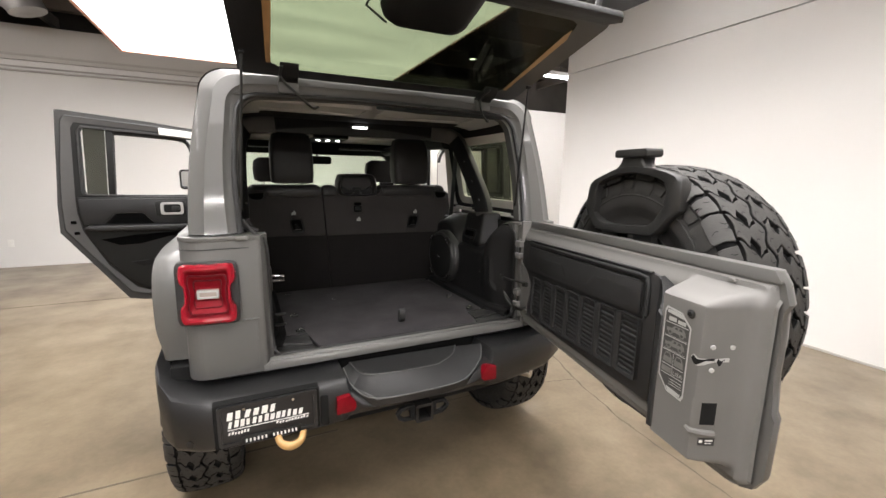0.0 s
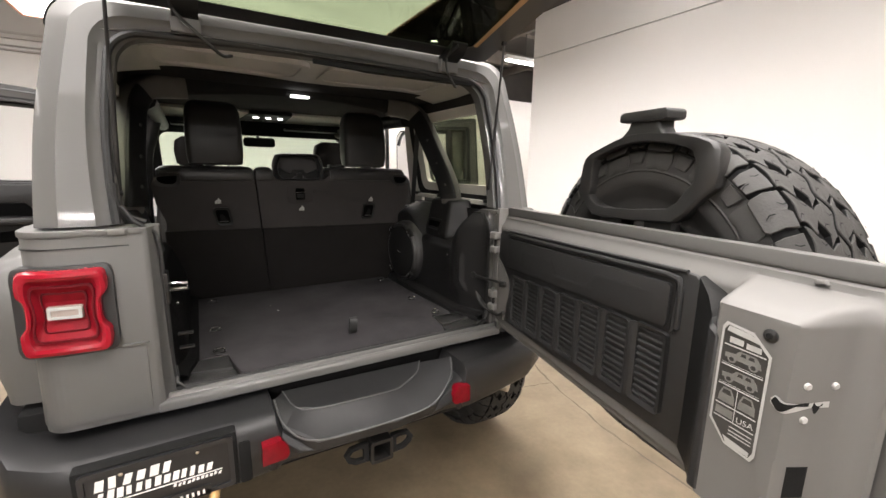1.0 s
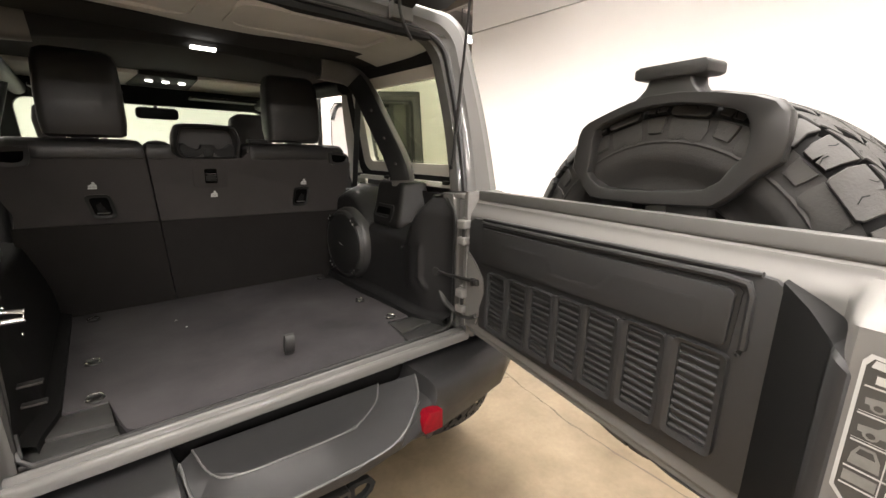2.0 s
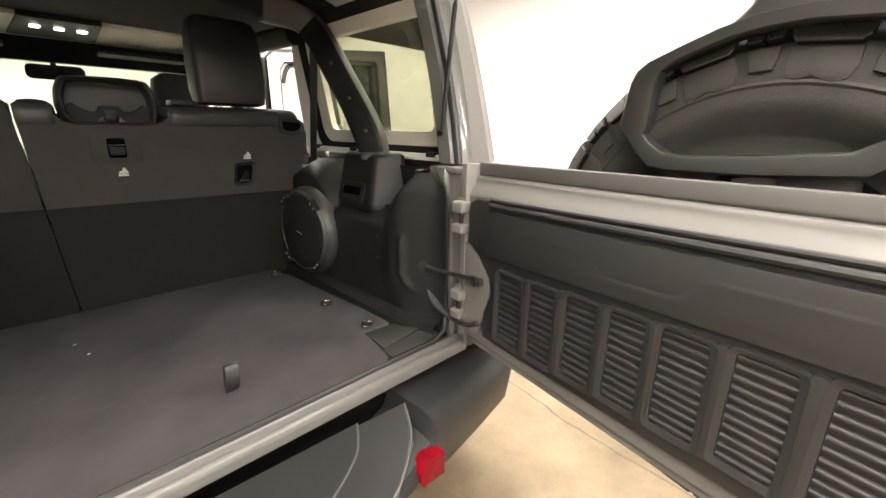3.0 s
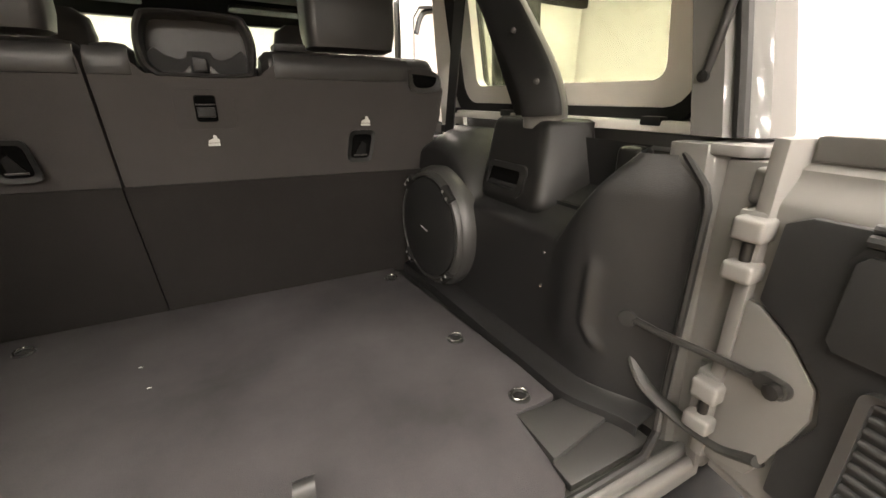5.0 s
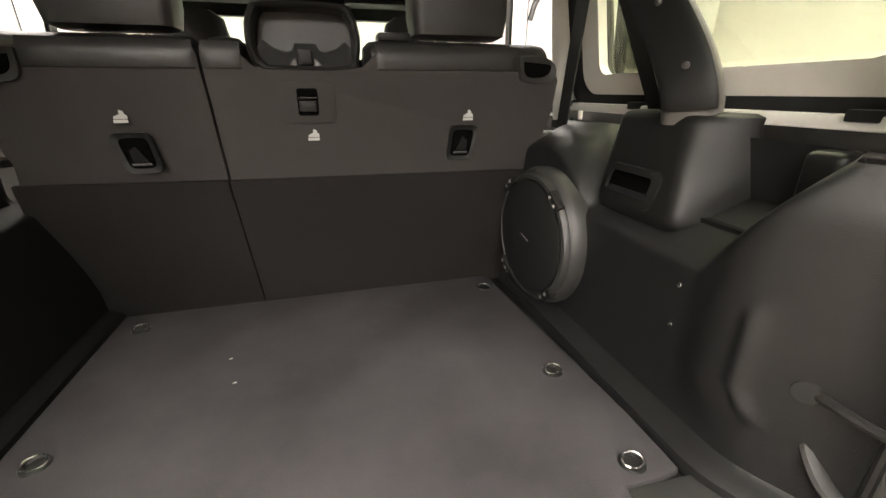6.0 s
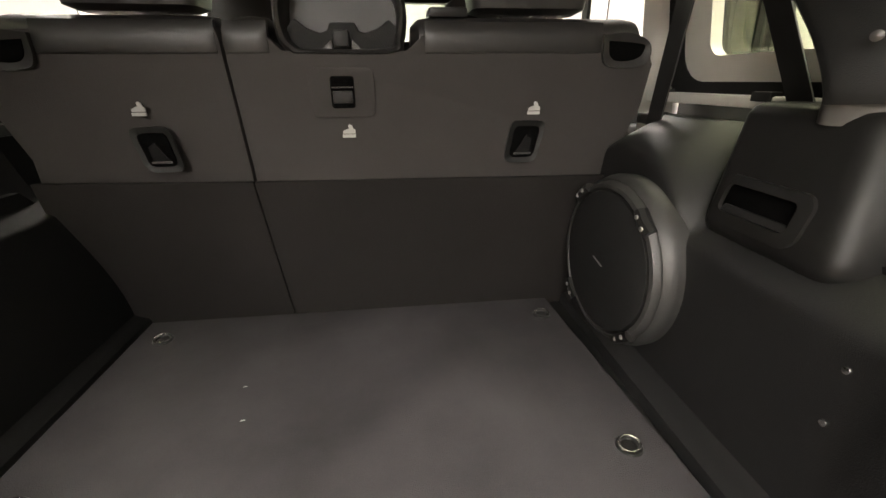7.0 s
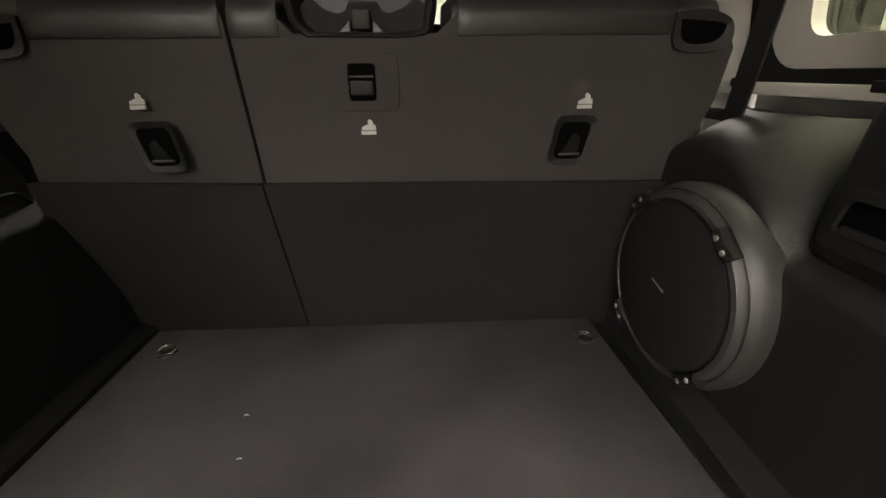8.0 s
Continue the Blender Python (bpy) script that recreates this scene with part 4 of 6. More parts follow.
def cargo_mat():
    edge = [(-0.492, 0.855), (-0.492, 0.125), (-0.45, 0.12), (-0.40, 0.122), (-0.384, 0.02), (-0.372, -0.03), (-0.355, -0.046), (0.355, -0.046), (0.372, -0.03), (0.384, 0.02), (0.40, 0.122), (0.45, 0.12), (0.494, 0.125), (0.494, 0.25), (0.486, 0.38), (0.462, 0.78), (0.458, 0.855)]
    m = part("cargo_mat", prism(B(), edge, flat_z, 0.799, 0.8155, 0.004), CARPET, car, "dark grey carpeted cargo floor with faint smudges")
    # pull strap
    loop = [(0.03, 0.093, 0.816), (0.03, 0.082, 0.83), (0.032, 0.08, 0.855), (0.034, 0.088, 0.876), (0.036, 0.102, 0.878), (0.037, 0.112, 0.862), (0.036, 0.115, 0.838), (0.035, 0.112, 0.818)]
    bm = B()
    rows = [[Vector(p) + Vector((dx, 0.0, 0)) for dx in (-0.014, 0.014)] for p in curve_pts(loop, 4)]
    back = [[r[0] + Vector((0, 0.002, -0.002)), r[1] + Vector((0, 0.002, -0.002))] for r in rows]
    loft(bm, [[a[0], a[1], b[1], b[0]] for a, b in zip(rows, back)])
    part("pull_strap", bm, SEAL, m, "black webbing pull loop")
    for x, y in ((-0.200, 0.586), (-0.178, 0.502)):
        part("lint", tube(B(), [(x - 0.003, y, 0.8162), (x + 0.001, y + 0.002, 0.8168), (x + 0.004, y + 0.001, 0.8162)], 0.0005, 5), WHITE, m, "fleck of white lint")
    return m


cargo_mat()


def tie_down(x, y):
    t = part("tie_down", lathe(B(), [(0, 0.0), (0.021, 0.0), (0.019, 0.003), (0.014, 0.004), (0.012, 0.001), (0, 0.001)], (x, y, 0.8152), (0, 0, 1), 20), PLASTIC_SATIN, car, "black tie-down cup with a bright ring")
    part("ring", tube(B(), [(x + 0.0165 * math.cos(a), y + 0.0125 * math.sin(a), 0.8205 + 0.0035 * math.sin(a)) for a in (2 * math.pi * k / 20 for k in range(21))], 0.0019, 8), RING, t, "bright steel ring")


for x, y in ((-0.426, 0.765), (0.422, 0.765), (-0.428, 0.378), (0.426, 0.378), (-0.425, 0.152), (0.433, 0.152)):
    tie_down(x, y)


def sill():
    prof = [(-0.046, 0.798), (-0.050, 0.805), (-0.056, 0.806), (-0.0605, 0.802), (-0.063, 0.790), (-0.068, 0.789), (-0.0705, 0.797), (-0.076, 0.798), (-0.083, 0.794), (-0.087, 0.785), (-0.088, 0.766), (-0.02, 0.762), (-0.02, 0.79)]
    t = part("sill", prism(B(), [(y, z) for y, z in prof], flat_x, -0.585, 0.612, 0.0015, 1), PAINT, car, "light grey painted loading sill")
    part("sill_seal", tube(B(), [(-0.545, 0.0, 0.86), (-0.54, -0.03, 0.82), (-0.52, -0.047, 0.807), (0, -0.049, 0.806), (0.52, -0.047, 0.807), (0.575, -0.03, 0.82), (0.588, -0.02, 0.86)], 0.007, 8), SEAL, t)
    part("side_jamb", prism(B(), [(0.606, -0.052), (0.62, -0.075), (0.655, -0.085), (0.668, -0.07), (0.66, -0.045), (0.61, -0.02)], flat_z, 0.79, 1.268, 0.006), PAINT_IN, car)
    part("jamb_seal", tube(B(), [(0.594, -0.018, 0.83), (0.594, -0.018, 1.0), (0.594, -0.018, 1.20), (0.595, -0.008, 1.228), (0.597, 0.014, 1.250), (0.602, 0.034, 1.268)], 0.006, 8, up=(0, 1, 0)), SEAL, car)
    part("jamb_block", box(B(), 0.598, 0.652, -0.095, -0.06, 1.216, 1.262, 0.008, 3), PAINT_IN, car)
    # Dark bar drawn in place of the shaded gap by the hinges.
    part("jamb_slot", box(B(), 0.594, 0.601, -0.0935, -0.086, 0.978, 1.105, 0.002), DARK, car)
    part("jamb_seal", tube(B(), [(-0.546, -0.026, 0.84), (-0.546, -0.02, 1.05), (-0.546, -0.014, 1.22), (-0.554, -0.012, 1.265), (-0.60, -0.01, 1.30), (-0.622, -0.005, 1.34)], 0.006, 8, up=(0, 1, 0)), SEAL, car)
    for s in (-1, 1):
        part("belt_cap", prism(B(), [(0.60, -0.04), (0.615, -0.06), (0.65, -0.06), (0.655, 0.0), (0.60, 0.01)], lambda p, q, d: (s * p, q, d), 1.270, 1.286, 0.004), PAINT_IN, car)
    st = part("striker_plate", box(B(), -0.546, -0.536, -0.028, 0.03, 1.06, 1.15, 0.004), STEEL, car, "bright latch plate")
    part("striker", tube(B(), [(-0.536, 0.0, 1.115), (-0.492, -0.004, 1.112), (-0.492, -0.012, 1.098), (-0.536, -0.016, 1.10)], 0.005, 8), CHROME, st)
    for z in (0.90, 0.945):
        part("hook_plate", box(B(), -0.53, -0.49, 0.02, 0.04, z, z + 0.006, 0.002), STEEL, st)


sill()


# ---- seats ----
def rear_seat():
    seam = lambda z: -0.205 + 0.068 * (1.43 - z)
    wide = [(0.60, 0.845), (0.595, 1.0), (0.575, 1.20), (0.607, 1.28), (0.618, 1.36), (0.60, 1.40), (0.55, 1.418), (0.17, 1.422), (0.125, 1.385), (-0.10, 1.385), (-0.125, 1.41), (-0.15, 1.425)]
    slim = [(-0.55, 1.418), (-0.60, 1.40), (-0.618, 1.36), (-0.607, 1.28), (-0.575, 1.20), (-0.595, 1.0), (-0.60, 0.845)]
    gap = 0.0024
    recline = lambda p, q, d: (p, d + 0.055 * max(0.0, (1.141 - q) / 0.325), q)
    seat = part("rear_seat", prism(B(), [(seam(0.845) + gap, 0.845)] + wide + [(seam(1.42) + gap + 0.004, 1.425), (seam(1.40) + gap, 1.40), (seam(1.141) + gap, 1.141)], recline, 0.800, 0.92, 0.003, 2), FABRIC, car, "folding rear seat back, wider section")
    small = part("rear_seat", prism(B(), [(seam(0.845) - gap, 0.845), (seam(1.141) - gap, 1.141), (seam(1.40) - gap, 1.40), (seam(1.42) - gap - 0.004, 1.425)] + slim, recline, 0.800, 0.92, 0.003, 2), FABRIC, car, "folding rear seat back, narrower section")
    for ob, x0, x1, k in ((seat, -0.19, 0.585, 1), (small, -0.585, -0.215, -1)):
        e = [(seam(0.80) + k * 0.0012, 0.80), (seam(1.149) + k * 0.0012, 1.149)]
        side = [(x1 if k > 0 else x0, 1.140 if k > 0 else 1.158), (x1 if k > 0 else x0, 0.80)]
        part("carpet_flap", prism(B(), e + side, recline, 0.786, 0.8, 0.0025), CARPET_SEAT, ob, "black carpet over the lower seat back")
        part("cushion", box(B(), x0, x1, 0.93, 1.42, 0.80, 0.98, 0.04, 3), LEATHER, ob)
        part("front_pad", box(B(), x0 + 0.01, x1 - 0.01, 0.90, 0.99, 0.95, 1.41, 0.035, 3), LEATHER, ob)
    # leather hem along the top of the seat back
    for ob, x0, x1 in ((seat, 0.160, 0.505), (seat, -0.196, -0.122), (small, -0.505, -0.211)):
        rows = []
        for x, k in ((x0, 0.4), (x0 + 0.006, 0.85), (x0 + 0.02, 1.0), ((x0 + x1) / 2, 0.9), (x1 - 0.02, 1.0), (x1 - 0.006, 0.85), (x1, 0.4)):
            rows.append([(x, 0.801 - d * k, z) for d, z in ((0.0, 1.380), (0.0045, 1.3815), (0.0062, 1.388), (0.0066, 1.404), (0.0045, 1.420), (-0.006, 1.434), (-0.03, 1.434), (-0.03, 1.38))])
        part("hem", loft(B(), rows), LEATHER, ob, "black leather edge of the seat back")
    # leather top rolls
    def roll(x0, x1, ob):
        rows = []
        for x, k in ((x0, 0.6), (x0 + 0.015, 0.92), (x0 + 0.04, 1.0), (x1 - 0.04, 1.0), (x1 - 0.015, 0.92), (x1, 0.6)):
            rows.append([(x, 0.866 + 0.064 * k * math.cos(t), 1.405 + (0.042 if math.sin(t) > 0 else 0.028) * k * math.sin(t)) for t in (2 * math.pi * j / 20 for j in range(20))])
        part("top_roll", loft(B(), rows), LEATHER, ob, "black leather top edge")
    roll(-0.598, -0.2035, small)
    roll(-0.2005, -0.115, seat)
    roll(0.135, 0.60, seat)
    # release grips and icons
    def soft(pts, n=4):
        return [(p.x, p.y) for p in curve_pts([(a, b, 0) for a, b in pts + pts[:1]], n)[:-1]]
    for x, ob in ((-0.352, small), (0.362, seat)):
        k = -1 if x < 0 else 1
        turn = lambda pts: [(x + k * a, 1.214 + b) for a, b in pts]
        o = soft(turn([(-0.022, 0.042), (0.010, 0.043), (0.036, 0.040), (0.041, 0.026), (0.034, -0.004), (0.028, -0.030), (0.016, -0.041), (-0.010, -0.042), (-0.034, -0.040), (-0.041, -0.028), (-0.036, 0.0), (-0.031, 0.030)]))
        i = [(x + (a - x) * 0.72, 1.214 + (b - 1.214) * 0.74) for a, b in o]
        part("grip_bezel", ring_frame(B(), o, i, flat_y, 0.800, 0.7955, -0.003), PLASTIC, ob)
        # Uncut: a black sheet gives the cup its shade.
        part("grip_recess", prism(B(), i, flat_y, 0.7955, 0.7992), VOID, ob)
        part("anchor_bar", tube(B(), [(x - k * 0.004 - 0.018, 0.7945, 1.191), (x - k * 0.004 + 0.018, 0.7945, 1.191)], 0.0022, 8), BOLT, ob)
        part("anchor_web", prism(B(), turn([(-0.019, -0.020), (0.010, -0.020), (0.014, 0.006), (0.002, 0.014)]), flat_y, 0.7935, 0.795), TRIM_BLACK, ob)
    part("latch_plate", prism(B(), rounded(-0.060, 0.062, 1.268, 1.356, 0.014), flat_y, 0.797, 0.800, 0.002), FABRIC, seat)
    part("latch_recess", prism(B(), rounded(-0.020, 0.024, 1.285, 1.342, 0.006), flat_y, 0.793, 0.7965, 0.001), VOID, seat)
    part("latch_tab", box(B(), -0.016, 0.020, 0.788, 0.793, 1.294, 1.316, 0.003), PLASTIC, seat)
    part("latch_bar", tube(B(), [(-0.018, 0.790, 1.322), (0.022, 0.790, 1.322)], 0.002, 6), CHROME, seat)
    # small printed child-seat symbols
    for x, z, ob in ((-0.368, 1.288, small), (0.006, 1.242, seat), (0.377, 1.280, seat)):
        shape = [(-0.012, -0.012), (0.013, -0.012), (0.013, -0.006), (-0.012, -0.006)]
        body = [(-0.011, -0.0045), (0.013, -0.0045), (0.013, 0.003), (0.009, 0.004), (0.008, 0.010), (0.003, 0.013), (0.0, 0.011), (0.001, 0.005), (-0.003, 0.004), (-0.006, 0.002), (-0.010, 0.001)]
        part("seat_symbol", prism(B(), [(x + a, z + b) for a, b in shape], flat_y, 0.7965, 0.7995), SILVER, ob, "small white printed symbol")
        part("seat_symbol", prism(B(), [(x + a, z + b) for a, b in body], flat_y, 0.7965, 0.7995), SILVER, ob, "small white printed symbol")
    # side strap slot at the shoulder
    for x, ob in ((0.555, seat), (-0.555, small)):
        k = 1 if x > 0 else -1
        o = soft([(x + k * a, 1.388 + b) for a, b in ((-0.048, 0.024), (0.0, 0.028), (0.040, 0.016), (0.052, -0.004), (0.046, -0.026), (0.015, -0.034), (-0.030, -0.032), (-0.046, -0.018))])
        i = soft([(x + k * a, 1.388 + b) for a, b in ((-0.036, 0.014), (0.0, 0.012), (0.034, 0.008), (0.038, 0.0), (0.030, -0.014), (0.010, -0.021), (-0.018, -0.021), (-0.032, -0.010))])
        part("slot_bezel", ring_frame(B(), o, i, flat_y, 0.800, 0.7925, -0.004), LEATHER, ob)
        # Black sheet stands for the shade in the strap slot.
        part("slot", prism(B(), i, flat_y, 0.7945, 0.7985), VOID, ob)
    # folded centre headrest with its open shell
    o = [(-0.085, 1.376), (0.10, 1.376), (0.122, 1.40), (0.128, 1.45), (0.115, 1.495), (0.085, 1.512), (-0.07, 1.512), (-0.10, 1.495), (-0.112, 1.45), (-0.107, 1.40)]
    o = [(p.x, p.z) for p in curve_pts([(a, 0, b) for a, b in o + o[:1]], 4)[:-1]]
    i = [(0.008 + (a - 0.008) * 0.84, 1.443 + (b - 1.443) * 0.80) for a, b in o]
    mid = lambda k: [(p + (r - p) * k, q + (t - q) * k) for (p, q), (r, t) in zip(o, i)]
    sect = ((0.10, 0.91), (0.0, 0.87), (0.0, 0.825), (0.16, 0.804), (0.45, 0.795), (0.75, 0.799), (0.96, 0.812), (1.0, 0.83), (0.97, 0.875))
    part("centre_headrest", loft(B(), [[(p, y, q) for p, q in mid(k)] for k, y in sect], caps=False), LEATHER, seat, "folded black centre headrest")
    part("shell", prism(B(), mid(0.9), flat_y, 0.868, 0.885), LEATHER, seat)
    web = [(-0.092, 1.380), (-0.092, 1.426), (-0.078, 1.440), (-0.058, 1.424), (-0.034, 1.416), (-0.020, 1.420), (-0.015, 1.434), (0.031, 1.434), (0.036, 1.420), (0.050, 1.416), (0.074, 1.424), (0.094, 1.440), (0.108, 1.426), (0.108, 1.380)]
    part("hinge_web", prism(B(), web, flat_y, 0.826, 0.866, 0.004), HEADLINER, seat)
    for k in (-1, 1):
        part("hinge_tab", prism(B(), [(0.006 + k * 0.017, 1.378), (0.006 + k * 0.046, 1.378), (0.006 + k * 0.019, 1.404)], flat_y, 0.812, 0.824, 0.002), TRAY, seat)
    part("hinge_button", box(B(), -0.008, 0.020, 0.810, 0.818, 1.392, 1.420, 0.003), PLASTIC, seat)
    # outer headrests
    for x, ob in ((-0.358, small), (0.368, seat)):
        rows = []
        for z, w, d0, d1 in ((1.452, 0.098, 0.845, 0.905), (1.46, 0.112, 0.826, 0.928), (1.50, 0.117, 0.818, 0.940), (1.60, 0.117, 0.822, 0.945), (1.69, 0.112, 0.832, 0.944), (1.725, 0.102, 0.845, 0.936), (1.738, 0.085, 0.862, 0.922)):
            rows.append([(a, b, z) for a, b in rounded(x - w, x + w, d0, d1, 0.024, 4)])
        part("headrest", loft(B(), rows), LEATHER, ob, "tall black leather headrest")
        for dx in (-0.05, 0.05):
            part("post", tube(B(), [(x + dx, 0.88, 1.40), (x + dx, 0.88, 1.46)], 0.006, 8), CHROME, ob)
    part("belt_guide", box(B(), 0.170, 0.245, 0.83, 0.90, 1.444, 1.462, 0.006), PLASTIC_SATIN, seat)


rear_seat()


def front_seat(x):
    back = part("front_seat", loft(B(), [[(a, b + 0.12 * (z - 0.7), z) for a, b in rounded(x - w, x + w, 1.60, 1.60 + d, 0.035, 4)] for z, w, d in
                                         ((0.72, 0.20, 0.16), (0.8, 0.245, 0.17), (1.1, 0.25, 0.15), (1.3, 0.235, 0.13), (1.38, 0.20, 0.11), (1.41, 0.15, 0.08))]), LEATHER, car, "black leather front seat")
    part("cushion", box(B(), x - 0.25, x + 0.25, 1.68, 2.16, 0.72, 0.90, 0.05, 3), LEATHER, back)
    part("headrest", loft(B(), [[(a, b, z) for a, b in rounded(x - w, x + w, 1.70, 1.70 + d, 0.03, 4)] for z, w, d in
                                ((1.445, 0.09, 0.08), (1.46, 0.115, 0.10), (1.54, 0.125, 0.11), (1.60, 0.115, 0.10), (1.625, 0.08, 0.07))]), LEATHER, back, "black leather headrest")
    for dx in (-0.05, 0.05):
        part("post", tube(B(), [(x + dx, 1.74, 1.38), (x + dx, 1.74, 1.45)], 0.006, 8), CHROME, back)


for x in (-0.43, 0.43):
    front_seat(x)


# ---- wheels ----
TYRE_R = 0.443


def tread_profile(s):
    """Half the tyre's section: distance s from the crown gives (across, radius)."""
    k = 1 if s >= 0 else -1
    s = abs(s)
    if s < 0.105:
        return k * s * 0.92, TYRE_R - 0.016 - 0.007 * (s / 0.105) ** 2
    t = min((s - 0.105) / 0.062, 1.0)
    a, r = 0.105 + 0.034 * math.sin(t * math.pi / 2), TYRE_R - 0.023 - 0.042 * (1 - math.cos(t * math.pi / 2))
    if s > 0.167:
        e = s - 0.167
        a, r = 0.139 + 0.0095 * math.sin(min(e / 0.07, 1) * math.pi / 2), r - e
        if e > 0.07:
            a -= 0.55 * (e - 0.07)
    return k * a * 0.92, r


def lug_mesh(outline, height):
    """A tread block: outline points (across, along) wrapped on the crown."""
    bm = B()
    def place(sa, al, h):
        a, r = tread_profile(sa)
        a2, r2 = tread_profile(sa + 0.002)
        n = Vector((r2 - r, -(a2 - a))).normalized() * -1
        n = n if n.y > 0 or abs(sa) > 0.15 else -n
        if n.x * sa < 0:
            n.x = -n.x
        t = al / TYRE_R
        return Vector((a + n.x * h, (r + n.y * h) * math.sin(t), (r + n.y * h) * math.cos(t)))
    cs = sum(p[0] for p in outline) / len(outline)
    ca = sum(p[1] for p in outline) / len(outline)
    base = [bm.verts.new(place(p, q, -0.002)) for p, q in outline]
    rim = [bm.verts.new(place(p, q, height * 0.85)) for p, q in outline]
    top = [bm.verts.new(place(cs + (p - cs) * 0.95, ca + (q - ca) * 0.95, height)) for p, q in outline]
    mid = bm.verts.new(place(cs, ca, height))
    n = len(outline)
    for i in range(n):
        j = (i + 1) % n
        # Walls of tall blocks take the groove shade as a darker colour.
        side = bm.faces.new((base[i], base[j], rim[j], rim[i]))
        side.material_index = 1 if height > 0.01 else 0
        bm.faces.new((rim[i], rim[j], top[j], top[i]))
        bm.faces.new((top[i], top[j], mid))
    span = [max(p[k] for p in outline) - min(p[k] for p in outline) for k in (0, 1)]
    if height > 0.01:
        for o, tilt in ((-0.12, 0.35), (0.14, -0.3)):
            m = cs + math.copysign(0.22, o) * span[0]
            ends = [(m - 0.13 * span[0], ca + (o - 0.1 * tilt) * span[1]), (m, ca + (o + 0.16 * tilt) * span[1]), (m + 0.13 * span[0], ca + (o + 0.1 * tilt) * span[1])]
            for (p0, q0), (p1, q1) in zip(ends, ends[1:]):
                f = bm.faces.new([bm.verts.new(place(p, q, height + 0.0008)) for p, q in ((p0, q0 - 0.0012), (p1, q1 - 0.0012), (p1, q1 + 0.0012), (p0, q0 + 0.0012))])
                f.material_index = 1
    me = mesh_from(bm, "tread_lug")
    me.materials.append(LUG)
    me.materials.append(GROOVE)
    return me


PITCHES = 32
STEP = 2 * math.pi / PITCHES
L = STEP * TYRE_R


def jigsaw(s0, s1, wave0, wave1, groove, phase, slant):
    """A tread block between two wavy grooves, with curled ends that fit its neighbours."""
    n = 6
    inner = lambda q: s0 + wave0 * math.sin(2 * math.pi * (q / L + phase))
    outer = lambda q: s1 + wave1 * math.sin(2 * math.pi * (q / L + phase + 0.35))
    g = groove / 2
    end = lambda f: slant * L * (f - 0.5) + 0.06 * L * math.sin(2 * math.pi * f)
    def across(f, q):
        return inner(q) + g + (outer(q) - inner(q) - 2 * g) * f
    out = []
    for k in range(n + 1):
        q = -L / 2 + g + end(k / n)
        out.append((across(k / n, q), q))
    for k in range(1, n):
        q = -L / 2 + L * k / n + end(1)
        out.append((outer(q) - g, q))
    for k in range(n + 1):
        q = L / 2 - g + end(1 - k / n)
        out.append((across(1 - k / n, q), q))
    for k in range(1, n):
        q = L / 2 - L * k / n + end(0)
        out.append((inner(q) + g, q))
    return out


def flip(o):
    return [(-a, -b) for a, b in o]


CENTRE = jigsaw(0.0, 0.050, 0.010, 0.011, 0.0105, 0.0, 0.42)
MIDDLE = jigsaw(0.050, 0.0985, 0.011, 0.004, 0.0105, 0.65, -0.34)
SHOULDER = [(0.105, -0.54 * L), (0.130, -0.58 * L), (0.151, -0.56 * L), (0.156, -0.50 * L), (0.156, 0.42 * L), (0.150, 0.50 * L), (0.128, 0.46 * L), (0.105, 0.50 * L), (0.101, 0.10 * L), (0.112, 0.02 * L), (0.104, -0.08 * L)]
PAD = [(0.158, -0.56 * L), (0.180, -0.60 * L), (0.196, -0.58 * L), (0.204, -0.42 * L), (0.198, -0.10 * L), (0.206, 0.26 * L), (0.198, 0.48 * L), (0.180, 0.53 * L), (0.158, 0.46 * L)]
NARROW = [(0.105, -0.36 * L), (0.134, -0.33 * L), (0.149, -0.29 * L), (0.150, -0.04 * L), (0.138, 0.0), (0.150, 0.04 * L), (0.149, 0.29 * L), (0.132, 0.33 * L), (0.105, 0.36 * L), (0.101, 0.1 * L)]
SQUARE = [(0.155, -0.28 * L), (0.172, -0.27 * L), (0.187, -0.23 * L), (0.188, 0.20 * L), (0.172, 0.25 * L), (0.156, 0.27 * L)]
LUGS = [
    (lug_mesh(CENTRE, 0.015), 0.0, 1), (lug_mesh(flip(CENTRE), 0.015), 0.0, 1),
    (lug_mesh(MIDDLE, 0.015), 0.3, 1), (lug_mesh(flip(MIDDLE), 0.015), 0.7, 1),
    (lug_mesh(SHOULDER, 0.014), 0.1, 2), (lug_mesh(NARROW, 0.014), 1.1, 2),
    (lug_mesh(flip(SHOULDER), 0.014), 0.6, 2), (lug_mesh(flip(NARROW), 0.014), 1.6, 2),
    (lug_mesh(PAD, 0.0030), 0.1, 2), (lug_mesh(flip(PAD), 0.0030), 0.6, 2),
    (lug_mesh(SQUARE, 0.0060), 1.1, 2), (lug_mesh(flip(SQUARE), 0.0060), 1.6, 2),
]


